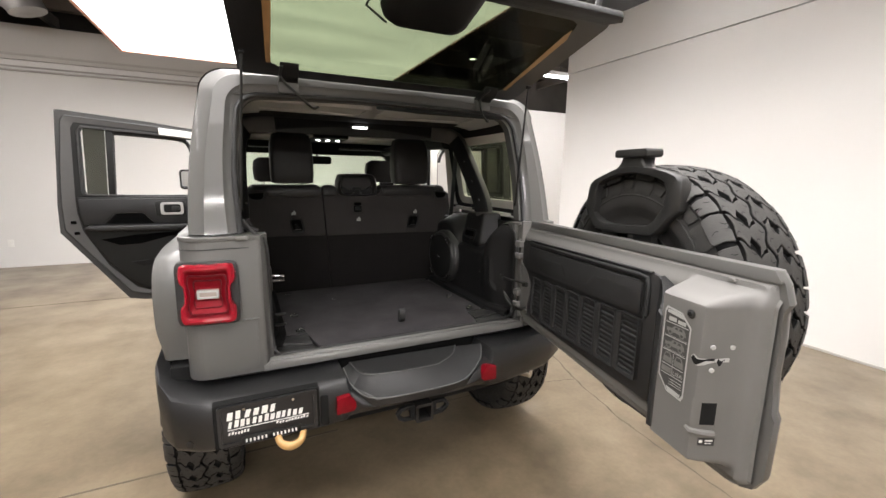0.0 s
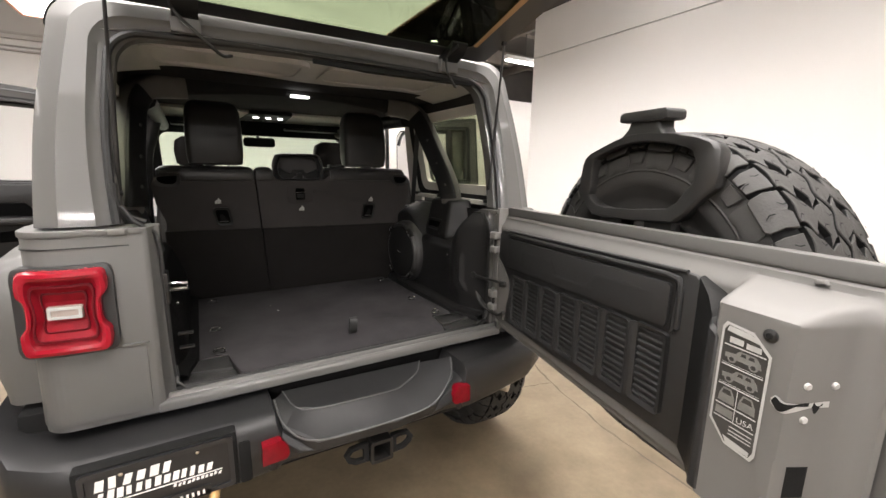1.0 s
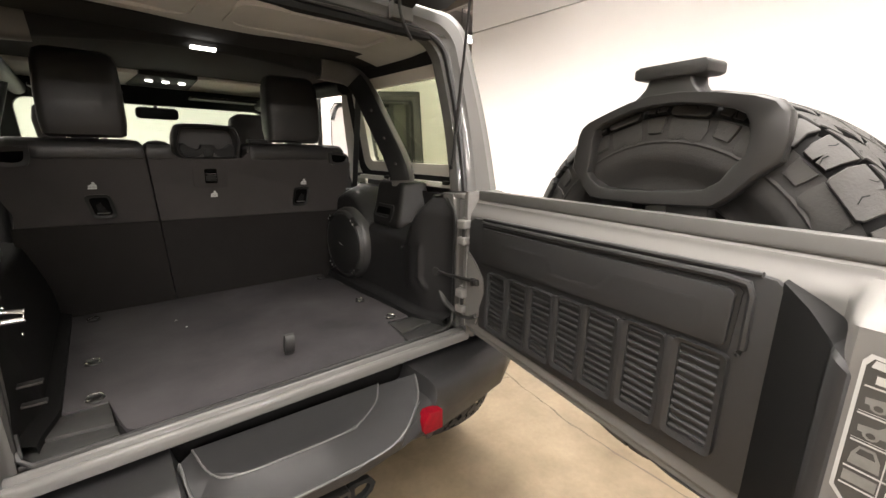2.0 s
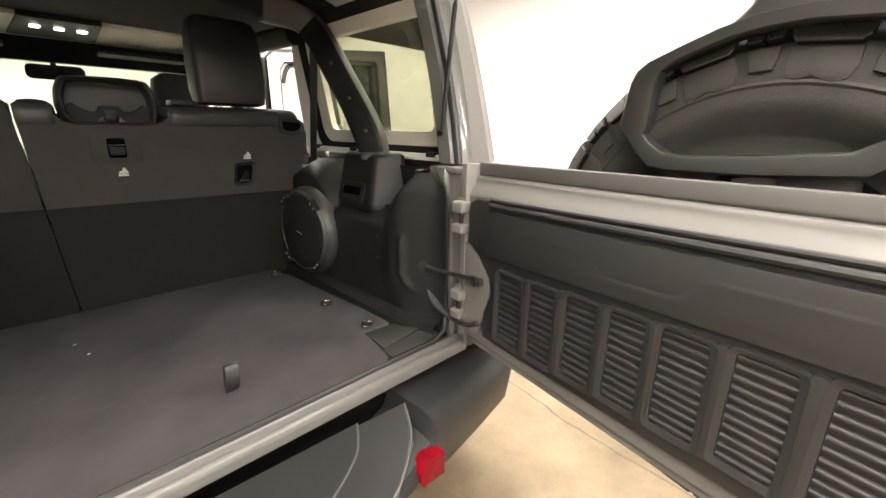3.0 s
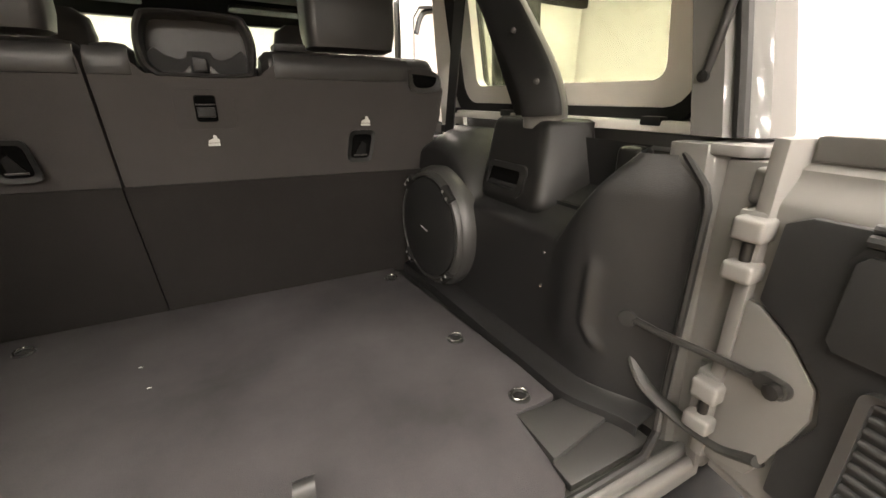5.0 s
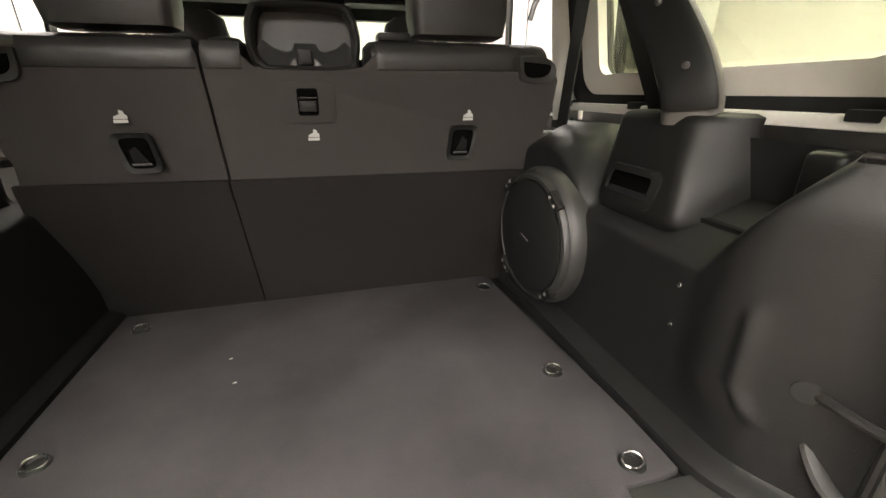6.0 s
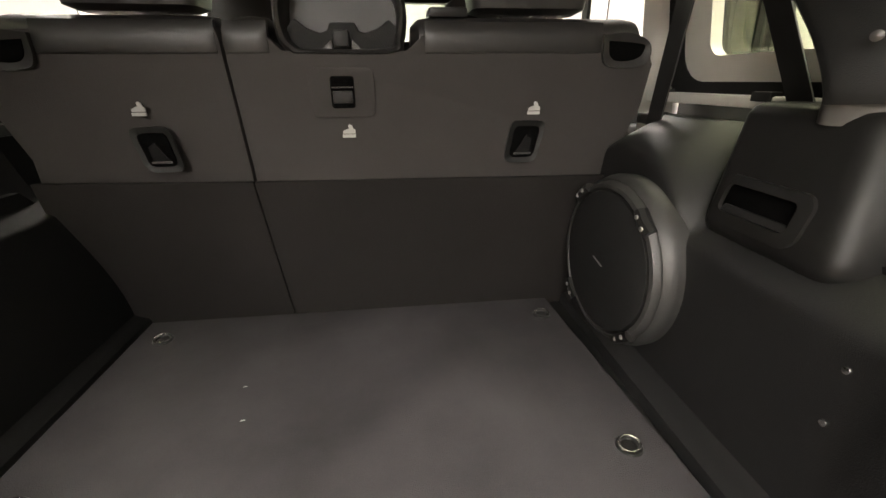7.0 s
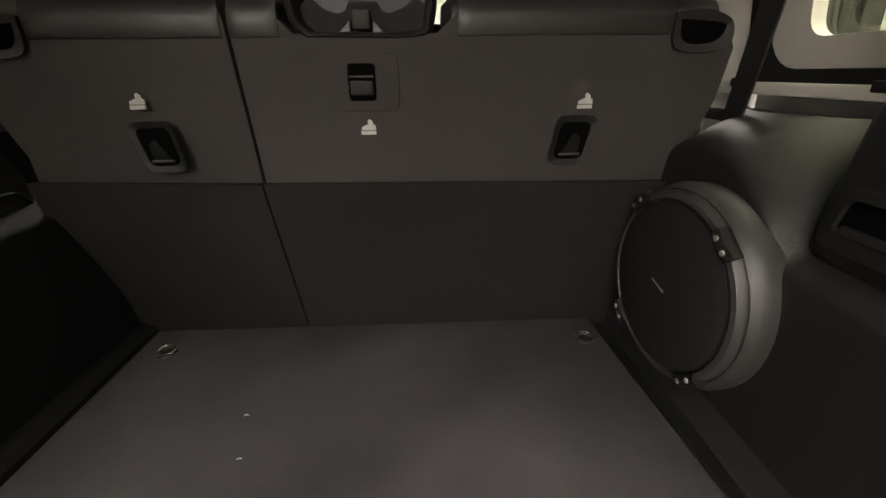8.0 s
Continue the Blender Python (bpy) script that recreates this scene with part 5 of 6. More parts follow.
def wheel(name, m, label, lugs=True):
    """A wheel with its axle along local x."""
    prof = []
    for k in range(-24, 25):
        a, r = tread_profile(k / 24 * 0.285)
        prof.append((r, a))
    prof = [(0.225, -0.118)] + prof + [(0.225, 0.118)]
    w = part(name, lathe(B(), prof, (0, 0, 0), (1, 0, 0), 72), RUBBER, car, label, m)
    for r in (0.335, 0.30):
        for k in (-1, 1):
            part("sidewall_ring", lathe(B(), [(r, 0), (r + 0.004, 0.002), (r + 0.008, 0)], (k * (tread_profile(0.1671 + TYRE_R - 0.061 - r)[0] * 1.0), 0, 0), (k, 0, 0), 64), RUBBER, w)
    part("rim", lathe(B(), [(0.0, 0.05), (0.06, 0.05), (0.075, 0.03), (0.17, -0.01), (0.195, -0.06), (0.20, -0.11), (0.225, -0.118), (0.236, -0.124), (0.236, -0.114), (0.222, -0.105), (0.215, 0.105), (0.236, 0.114), (0.236, 0.124), (0.222, 0.118), (0.20, 0.11), (0.185, 0.075), (0.0, 0.06)], (0, 0, 0), (1, 0, 0), 48), STEEL, w, "dark alloy rim")
    part("rim_lip", lathe(B(), [(0.234, 0.1245), (0.241, 0.1255), (0.243, 0.122), (0.240, 0.119), (0.234, 0.1245)], (0, 0, 0), (1, 0, 0), 48), DUCT, w, "bright rim lip")
    if lugs:
        # Dark band paints the shade at the bottom of the grooves.
        base = [tread_profile(k / 12 * 0.153) for k in range(-12, 13)]
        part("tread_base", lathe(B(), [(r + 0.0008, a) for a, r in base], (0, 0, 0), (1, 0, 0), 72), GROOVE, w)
        for me, off, every in LUGS:
            for k in range(PITCHES // every):
                part("tread_lug", None, None, w, m=Matrix.Rotation((k * every + off) * STEP, 4, "X"), data=me)
    return w


wheel("rear_wheel", pose(-0.835, 0.53, 0.435), "chunky all-terrain tyre under the arch")
wheel("rear_wheel", pose(0.835, 0.53, 0.435), "chunky all-terrain tyre under the arch")
for s in (-1, 1):
    wheel("front_wheel", pose(s * 0.845, 3.53, 0.435), "all-terrain tyre", lugs=False)


def fender_flare(s):
    path = curve_pts([(0.035, 0.815), (0.035, 0.95), (0.045, 1.08), (0.10, 1.165), (0.22, 1.205), (0.5, 1.215), (0.8, 1.19), (0.92, 1.05), (0.97, 0.85)], 5)
    rings = []
    for i, p in enumerate(path):
        d = (path[min(i + 1, len(path) - 1)] - path[max(i - 1, 0)]).normalized()
        n = Vector((-d.y, d.x))
        k = 0.82 + 0.18 * smooth(0, 5, i)
        rings.append([(s * x, p.x + n.x * o, p.y + n.y * o) for x, o in ((0.815, 0.004), (0.86, 0.002), (0.835 + 0.085 * k, -0.006), (0.835 + 0.104 * k, -0.022), (0.835 + 0.108 * k, -0.05), (0.835 + 0.098 * k, -0.066), (0.85, -0.07), (0.815, -0.07))])
    f = part("fender_flare", loft(B(), rings), PAINT, car, "body-coloured fender flare")
    part("arch_liner", prism(B(), [(0.06, 0.80), (0.08, 1.04), (0.2, 1.14), (0.8, 1.14), (0.94, 1.0), (0.96, 0.6), (0.9, 0.6), (0.85, 0.95), (0.75, 1.05), (0.3, 1.05), (0.17, 0.98), (0.12, 0.80)], flat_x, s * 0.62, s * 0.84), DARK, f)


for s in (-1, 1):
    fender_flare(s)


# ---- tail: lamp, bumper, plate ----
def tail_lamp():
    x0, x1, z0, z1 = -0.838, -0.660, 0.985, 1.193
    cx, cz = (x0 + x1) / 2, (z0 + z1) / 2
    def face(p, q, d):
        t = (p - cx) / (x1 - x0)
        lean = -0.056 - 0.02 * (1.19 - q) / 0.2 + 0.020 * smooth(0.1, -0.55, t)
        return (p, lean + d, q)
    def outline(kx, kz, notch):
        base = [(-0.5, -0.40), (-0.44, -0.5), (-0.2, -0.5), (0.2, -0.5), (0.44, -0.5), (0.5, -0.40), (0.5, -0.24), (0.5 - notch, -0.13), (0.5 - notch, 0.13), (0.5, 0.24), (0.5, 0.40), (0.44, 0.5), (0.2, 0.5), (-0.2, 0.5), (-0.44, 0.5), (-0.5, 0.40), (-0.5, 0.24), (-0.5 + notch, 0.13), (-0.5 + notch, -0.13), (-0.5, -0.24)]
        soft = curve_pts([(a, b, 0) for a, b in base + base[:1]], 3)[:-1]
        return [(cx + p.x * kx * (x1 - x0), cz + p.y * kz * (z1 - z0)) for p in soft]
    lamp = part("tail_lamp", prism(B(), outline(1.12, 1.07, 0.0), face, 0.02, -0.012, 0.006), SEAL, car, "red tail lamp with a pale centre lens")
    bm = B()
    rings = [(outline(1.0, 1.0, 0.075), -0.010), (outline(0.99, 0.99, 0.075), -0.028), (outline(0.95, 0.955, 0.07), -0.037), (outline(0.86, 0.875, 0.055), -0.040), (outline(0.77, 0.80, 0.04), -0.036)]
    loft(bm, [[face(p, q, d) for p, q in o] for o, d in rings], caps=False)
    part("lens_frame", bm, RED, lamp, "glossy red outer lens")
    bm = B()
    loft(bm, [[face(p, q, d) for p, q in o] for o, d in ((outline(0.44, 0.24, 0.0), -0.009), (outline(0.45, 0.26, 0.0), -0.010), (outline(0.71, 0.74, 0.03), -0.028), (outline(0.77, 0.80, 0.04), -0.035))], caps=False)
    bm.faces.new([bm.verts.new(face(p, q, -0.009)) for p, q in outline(0.44, 0.24, 0.0)])
    part("reflector", bm, RED_DEEP, lamp)
    for k, dep in ((0.70, -0.030), (0.50, -0.016)):
        part("rib", ring_frame(B(), outline(k, k * 0.96, 0.03), outline(k * 0.93, k * 0.88, 0.03), face, dep, dep - 0.004), RED_DARK, lamp)
    part("reversing_lens", prism(B(), rounded(cx - 0.035, cx + 0.035, cz - 0.017, cz + 0.015, 0.004), face, -0.006, -0.022, 0.003), CLEAR, lamp, "pale reversing lens")
    part("lens_bar", ring_frame(B(), rounded(cx - 0.033, cx + 0.033, cz - 0.015, cz + 0.013, 0.003), rounded(cx - 0.027, cx + 0.027, cz - 0.009, cz + 0.007, 0.002), face, -0.020, -0.025), SILVER, lamp)
    part("tail_lamp", prism(B(), [(-p, q) for p, q in outline(1.0, 1.0, 0.10)], lambda p, q, d: (p, face(-p, q, d)[1], q), 0.01, -0.035, 0.008), RED, car, "red tail lamp")


tail_lamp()


def bumper():
    """Rings across the car: outer face, top and bottom, drawn in at the plate and the step."""
    st = [  # x, rear y, top z, bottom z, front y
        (-0.955, 0.16, 0.806, 0.60, 0.22), (-0.950, 0.02, 0.806, 0.575, 0.20), (-0.925, -0.09, 0.788, 0.555, 0.12), (-0.88, -0.165, 0.752, 0.545, 0.05),
        (-0.80, -0.205, 0.742, 0.54, 0.0), (-0.755, -0.215, 0.738, 0.54, -0.02), (-0.40, -0.232, 0.742, 0.545, -0.04), (-0.304, -0.236, 0.748, 0.555, -0.05),
        (-0.290, -0.246, 0.70, 0.575, -0.05), (-0.25, -0.262, 0.668, 0.588, -0.06), (-0.18, -0.270, 0.656, 0.590, -0.06), (0.18, -0.270, 0.656, 0.590, -0.06), (0.26, -0.258, 0.672, 0.588, -0.06), (0.335, -0.244, 0.70, 0.572, -0.05),
        (0.352, -0.232, 0.746, 0.555, -0.05), (0.40, -0.225, 0.742, 0.55, -0.04), (0.55, -0.20, 0.735, 0.55, -0.03), (0.72, -0.17, 0.74, 0.555, 0.0), (0.85, -0.10, 0.765, 0.57, 0.08), (0.925, 0.0, 0.785, 0.585, 0.16), (0.94, 0.14, 0.79, 0.60, 0.22)]
    rings = []
    for x, yb, zt, zb, yf in st:
        h = zt - zb
        rings.append([(x, yf, zt - 0.004), (x, yb + 0.05, zt), (x, yb + 0.018, zt - 0.008), (x, yb + 0.002, zt - 0.028), (x, yb, zt - 0.45 * h), (x, yb + 0.012, zb + 0.03), (x, yb + 0.04, zb), (x, yf, zb + 0.02)])
    b = part("rear_bumper", loft(B(), rings), BUMPER, car, "textured charcoal plastic rear bumper with a step")
    # step in the middle: pad, sloped face and raised lip
    bm = B()
    pad = [(-0.264, -0.095), (-0.246, -0.200), (-0.190, -0.242), (0.040, -0.256), (0.085, -0.244), (0.165, -0.190), (0.215, -0.115)]
    lip = [(-0.290, -0.11), (-0.276, -0.215), (-0.196, -0.276), (0.05, -0.284), (0.19, -0.268), (0.30, -0.195), (0.343, -0.12)]
    zl = [0.735, 0.700, 0.664, 0.658, 0.664, 0.702, 0.735]
    rows = [[(x, y, 0.747) for x, y in pad], [(x * 1.01, y - 0.004, 0.743) for x, y in pad], [(x, y, z) for (x, y), z in zip(lip, zl)],
            [(x * 1.03, y - 0.006, z - 0.004) for (x, y), z in zip(lip, zl)], [(x * 1.03, y + 0.0, z - 0.035) for (x, y), z in zip(lip, zl)], [(x, y + 0.06, z - 0.07) for (x, y), z in zip(lip, zl)]]
    loft(bm, rows, closed=False, caps=False)
    v = [bm.verts.new((x, y, 0.747)) for x, y in pad]
    bm.faces.new(v)
    part("step_tray", bm, BUMPER, b)
    # Pale lines paint the highlights on the pad and tray edges.
    part("pad_edge", tube(B(), curve_pts([(x, y - 0.001, 0.747) for x, y in pad], 4), 0.0022, 6), BUMPER_EDGE, b)
    part("tray_edge", tube(B(), curve_pts([(x * 1.01, y - 0.002, z) for (x, y), z in zip(lip, zl)], 4), 0.0028, 8), BUMPER_EDGE, b)
    for k in (-1, 1):
        xc = 0.0 + k * 0.314
        shape = [(-0.036, 0.622), (0.030, 0.626), (0.038, 0.640), (0.036, 0.662), (0.016, 0.690), (-0.034, 0.684)]
        part("reflector", prism(B(), [(xc - k * a, z) for a, z in shape], flat_y, -0.262, -0.226, 0.003), REFLECTOR, b, "red bumper reflector")
        part("sensor", lathe(B(), [(0, 0), (0.012, 0), (0.013, 0.004), (0, 0.006)], (xc + k * 0.005, -0.232, 0.596), (0, -1, 0), 16), BUMPER, b)
    part("sensor", lathe(B(), [(0, 0), (0.012, 0), (0.013, 0.004), (0, 0.006)], (-0.83, -0.195, 0.60), (-0.4, -1, 0), 16), BUMPER, b)
    part("corner_liner", box(B(), -0.90, -0.79, 0.0, 0.11, 0.66, 0.80, 0.01), DARK, b)
    part("slot", prism(B(), rounded(-0.405, -0.375, 0.575, 0.70, 0.008), flat_y, -0.2345, -0.22, 0.002), DARK, b)
    return b


bumper()


def number_plate():
    p = part("number_plate", prism(B(), rounded(-0.735, -0.425, 0.594, 0.728, 0.008), flat_y, -0.242, -0.224, 0.003), PLATE, car, "black dealer plate with white lettering bars")
    part("plate_frame", ring_frame(B(), rounded(-0.742, -0.418, 0.588, 0.735, 0.01), rounded(-0.730, -0.430, 0.600, 0.723, 0.006), flat_y, -0.236, -0.247), PLATE, p)
    part("pocket", box(B(), -0.755, -0.408, -0.238, -0.20, 0.578, 0.742, 0.006), DARK, p)
    rng = random.Random(3)
    def bars(x0, x1, z0, h, n, fill=0.62):
        w = (x1 - x0) / n
        for k in range(n):
            t, a, c = z0 + rng.uniform(-0.0015, 0.0015), x0 + k * w, x0 + (k + fill + rng.uniform(-0.1, 0.1)) * w
            lean, top = rng.uniform(0.1, 0.3) * w, h * rng.uniform(0.86, 1.08)
            part("letter_bar", prism(B(), [(a, t), (c, t), (c + lean, t + top), (a + lean, t + top)], flat_y, -0.2436, -0.2415), WHITE, p)
    bars(-0.714, -0.552, 0.684, 0.028, 6)
    bars(-0.712, -0.466, 0.654, 0.024, 13)
    part("letter_bar", box(B(), -0.712, -0.448, -0.2436, -0.2415, 0.6455, 0.6480), WHITE, p)
    bars(-0.712, -0.645, 0.628, 0.010, 7)
    bars(-0.560, -0.448, 0.634, 0.008, 11)
    part("lower_tab", prism(B(), rounded(-0.672, -0.478, 0.584, 0.614, 0.004), flat_y, -0.247, -0.2425, 0.001), PLATE, p)
    for k in range(14):
        x = -0.660 + k * 0.0125
        if k != 6:
            part("letter_bar", box(B(), x, x + 0.0055, -0.2484, -0.2468, 0.592, 0.604), WHITE, p)
    for x in (-0.66, -0.50):
        part("bolt", lathe(B(), [(0, 0), (0.006, 0), (0.005, 0.004), (0, 0.005)], (x, -0.243, 0.716), (0, -1, 0), 10), CHROME, p)


number_plate()


def under_tail():
    part("tow_hook", tube(B(), curve_pts([(-0.552, -0.18, 0.590), (-0.556, -0.232, 0.582), (-0.548, -0.262, 0.566), (-0.517, -0.276, 0.556), (-0.484, -0.264, 0.560), (-0.470, -0.236, 0.574), (-0.468, -0.18, 0.590)], 6), 0.0125, 12, flat=1.25), YELLOW, car, "tan painted tow hook")
    h = part("hitch_receiver", ring_frame(B(), rounded(-0.036, 0.040, 0.512, 0.588, 0.008), rounded(-0.026, 0.030, 0.522, 0.578, 0.003), flat_y, -0.06, -0.272), STEEL, car, "black square hitch receiver")
    part("receiver_core", box(B(), -0.026, 0.030, -0.10, -0.06, 0.522, 0.578), DARK, h)
    for k in (-1, 1):
        ring = [(0.040, 0.524), (0.085, 0.526), (0.108, 0.540), (0.118, 0.562), (0.100, 0.586), (0.060, 0.590), (0.040, 0.588)]
        hole = [(0.056, 0.536), (0.080, 0.538), (0.096, 0.548), (0.102, 0.562), (0.092, 0.574), (0.066, 0.577), (0.056, 0.574)]
        part("chain_plate", ring_frame(B(), [(k * a, b) for a, b in ring], [(k * a, b) for a, b in hole], flat_y, -0.262, -0.246), DARK, h)
    part("crossmember", box(B(), -0.55, 0.55, -0.12, -0.02, 0.50, 0.60, 0.01), DARK, car)
    part("underbody", box(B(), -0.55, 0.55, -0.02, 3.7, 0.50, 0.74, 0.02), DARK, car)
    part("body_apron", box(B(), -0.78, 0.78, -0.015, 0.06, 0.60, 0.79, 0.005), DARK, car)
    # Unseen block under the car, added to darken the floor.
    part("floor_shade_block", box(B(), -0.5, 0.45, 0.85, 2.3, 0.30, 0.50, 0.04), DARK, car)
    part("rear_axle", tube(B(), [(-0.8, 0.53, 0.43), (0.8, 0.53, 0.43)], 0.05, 12), STEEL, car)
    part("front_axle", tube(B(), [(-0.8, 3.53, 0.43), (0.8, 3.53, 0.43)], 0.05, 12), STEEL, car)
    part("silencer", tube(B(), [(-0.3, 0.14, 0.46), (0.40, 0.14, 0.46)], 0.085, 14), STEEL, car)
    part("exhaust_tip", tube(B(), [(0.42, 0.14, 0.47), (0.62, 0.06, 0.49), (0.70, -0.06, 0.49)], 0.032, 14), CHROME, car)


under_tail()


# ---- tailgate, swung open on its side hinges ----
GATE = Matrix(((-0.1908, 0.9816, 0, 0.575), (-0.9816, -0.1908, 0, -0.10), (0, 0, 1, 0), (0, 0, 0, 1)))


def gate_v(u, z):
    """Inner skin of the gate: depth at u along the gate and height z (negative: towards the cargo bay)."""
    v = 0.012
    v += 0.021 * smooth(1.218, 1.262, z - 0.020 * u) + 0.010 * smooth(1.266, 1.270, z - 0.018 * u)
    bu = smooth(0.945, 0.985, u) * (1 - smooth(1.100, 1.142, u))
    roll = min(max((z - 1.238) / 0.034, 0.0), 1.0)
    kz = smooth(0.845, 0.872, z) * (1 - roll ** 1.3 * (1 - 0.25 * math.sin(math.pi * roll)))
    v -= 0.097 * bu * kz
    v += 0.026 * smooth(1.146, 1.160, u)
    v += 0.010 * smooth(0.832, 0.822, z)
    return v


def tailgate():
    U1, Z0 = 1.164, 0.810
    ztop = lambda u: 1.302 + 0.018 * u - 0.030 * smooth(1.13, U1, u)
    zlow = lambda u: Z0 + 0.016 * max((u - 1.11) / 0.054, 0.0) ** 2
    bm = B()
    grid(bm, 170, 130, lambda a, b: (lambda u, z: (u, gate_v(u, z), z))(a * U1, zlow(a * U1) + b * (ztop(a * U1) - zlow(a * U1))))
    gate = part("tailgate", bm, PAINT_IN, car, "open grey tailgate with dark inner trim", GATE)
    # outer skin with rounded free end
    outer = [(0.0, 0.815), (1.09, 0.802), (1.135, 0.799), (1.163, 0.813), (1.184, 0.853), (1.186, 0.995), (1.178, 1.008), (1.171, 1.10), (1.173, 1.18), (1.169, 1.236), (1.178, 1.255), (1.164, 1.296), (1.145, 1.322), (0.0, 1.302)]
    inset = [(u - 0.036 if u > 1 else u, z + (0.012 if z < 0.9 else -0.003)) for u, z in outer]
    part("outer_skin", loft(B(), [[(u, 0.046, z) for u, z in outer], [(u, 0.060, z) for u, z in outer], [(u - 0.010 * (u > 1), 0.080, z) for u, z in outer], [(u, 0.095, z) for u, z in inset]]), PAINT, gate)
    part("top_lip", prism(B(), [(0.004, 1.274), (1.158, 1.294), (1.160, 1.302), (1.143, 1.324), (0.004, 1.304)], lambda p, q, d: (p, d, q), 0.0385, 0.060, 0.005), PAINT, gate)
    part("tab", prism(B(), [(1.048, 1.280), (1.070, 1.281), (1.064, 1.287), (1.053, 1.2865)], lambda p, q, d: (p, d, q), 0.024, 0.040, 0.002), PAINT_IN, gate)
    # trim panel
    tl = [(0.085, 0.864), (0.90, 0.872), (0.925, 0.88), (0.925, 1.20), (0.868, 1.247), (0.84, 1.250), (0.045, 1.220), (0.018, 1.207), (0.015, 1.106), (0.062, 1.076), (0.104, 1.032), (0.112, 0.99), (0.085, 0.93)]
    fl = lambda p, q, d: (p, d, q)
    part("trim_panel", prism(B(), tl, fl, 0.013, -0.001, 0.005), GATE_TRIM, gate, "dark grey moulded inner trim panel")
    # deep wedge beside the latch box
    low = 0.868
    def wedge(name, prof, tops, material):
        rows = [[(u, v, low + (0.012 if v < -0.05 else 0)) for u, v in prof], [(u, v, t - 0.008) for (u, v), t in zip(prof, tops)], [(u, v * 0.93, t) for (u, v), t in zip(prof, tops)], [(u, 0.012, t + 0.003) for (u, v), t in zip(prof, tops)]]
        part(name, loft(B(), rows, closed=False, caps=False), material, gate)
    wedge("trim_wedge", [(0.876, 0.0), (0.922, -0.034), (0.960, -0.072), (0.965, -0.078)], [1.247, 1.226, 1.205, 1.201], PLASTIC)
    wedge("wedge_ridge", [(0.9645, -0.077), (0.969, -0.084), (0.976, -0.0885), (0.987, -0.088), (0.992, -0.083), (0.994, 0.0)], [1.203, 1.200, 1.195, 1.186, 1.182, 1.182], GATE_TRIM)
    part("storage_lid", prism(B(), [(0.105, 1.088), (0.812, 1.119), (0.818, 1.128), (0.820, 1.212), (0.812, 1.220), (0.108, 1.198), (0.098, 1.188), (0.096, 1.10)], fl, -0.002, -0.011, 0.003), GATE_TRIM, gate)
    part("lid_gap", prism(B(), [(0.098, 1.081), (0.822, 1.113), (0.828, 1.218), (0.82, 1.226), (0.10, 1.204), (0.09, 1.19)], fl, -0.0035, -0.0012), SEAL, gate)
    def dent(a, b):
        u = 0.16 + 0.64 * a
        top, low = 1.198 + 0.031 * (u - 0.108), 1.088 + 0.044 * (u - 0.105)
        line = 0.27 + 0.42 * smooth(0.385, 0.42, u) * (1 - smooth(0.54, 0.595, u))
        k = smooth(line - 0.05, line + 0.07, b) * smooth(1.0, 0.72, b) * smooth(0.17, 0.27, u) * smooth(0.80, 0.73, u)
        return (u, -0.0105 - 0.0020 * k, top - 0.004 - b * (top - low - 0.008))
    part("lid_crease", grid(B(), 70, 36, dent), GATE_TRIM, gate)
    part("top_bead", tube(B(), [(0.10, -0.004, 1.212), (0.40, -0.006, 1.222), (0.80, -0.006, 1.236), (0.835, -0.006, 1.233), (0.842, -0.006, 1.215), (0.842, -0.005, 1.125), (0.836, -0.004, 1.113)], 0.0065, 8), GATE_TRIM, gate)
    part("upper_bead", tube(B(), [(0.10, -0.001, 1.224), (0.45, -0.002, 1.237), (0.85, -0.002, 1.251)], 0.005, 8), GATE_TRIM, gate)
    # louvred fields
    starts = [0.146, 0.247, 0.343, 0.440, 0.533, 0.636, 0.742]
    ends = [0.228, 0.322, 0.420, 0.515, 0.613, 0.716, 0.822]
    slat = B()
    loft(slat, [[(x, y, z) for y, z in ((0.004, 0.0036), (-0.0012, 0.0030), (-0.0036, 0.0012), (-0.0045, -0.0014), (-0.0040, -0.0036), (-0.002, -0.0045), (0.004, -0.0035))] for x in (0.0, 1.0)])
    slat_me = mesh_from(slat, "slat")
    slat_me.materials.append(GATE_TRIM)
    for i, (a, b) in enumerate(zip(starts, ends)):
        zb, zt = 0.888 + 0.005 * i, 1.064 + 0.0065 * i
        part("louvre_frame", ring_frame(B(), rounded(a - 0.006, b + 0.006, zb - 0.006, zt + 0.004, 0.012), rounded(a + 0.004, b - 0.004, zb + 0.006, zt - 0.003, 0.008), fl, -0.001, -0.0135, -0.003), GATE_TRIM, gate)
        part("louvre_back", prism(B(), rounded(a, b, zb, zt, 0.008), fl, -0.0022, -0.0009), SEAL, gate)
        if i + 1 < len(starts):
            m = (b + starts[i + 1]) / 2
            part("ridge", prism(B(), rounded(m - 0.010, m + 0.010, zb - 0.004, zt + 0.006, 0.008), fl, -0.0005, -0.0125, 0.004), GATE_TRIM, gate)
        n = 11
        for k in range(n):
            z = zb + 0.013 + (zt - zb - 0.022) * k / (n - 1)
            part("slat", None, None, gate, m=Matrix.Translation((a + 0.005, -0.0035, z)) @ Matrix.Diagonal((b - a - 0.010, 1, 1, 1)), data=slat_me)
    # latch box details
    def on(u, z, lift=0.0015):
        u, z = u + 0.004, z - 0.011
        return (u, gate_v(u, z) - lift, z)
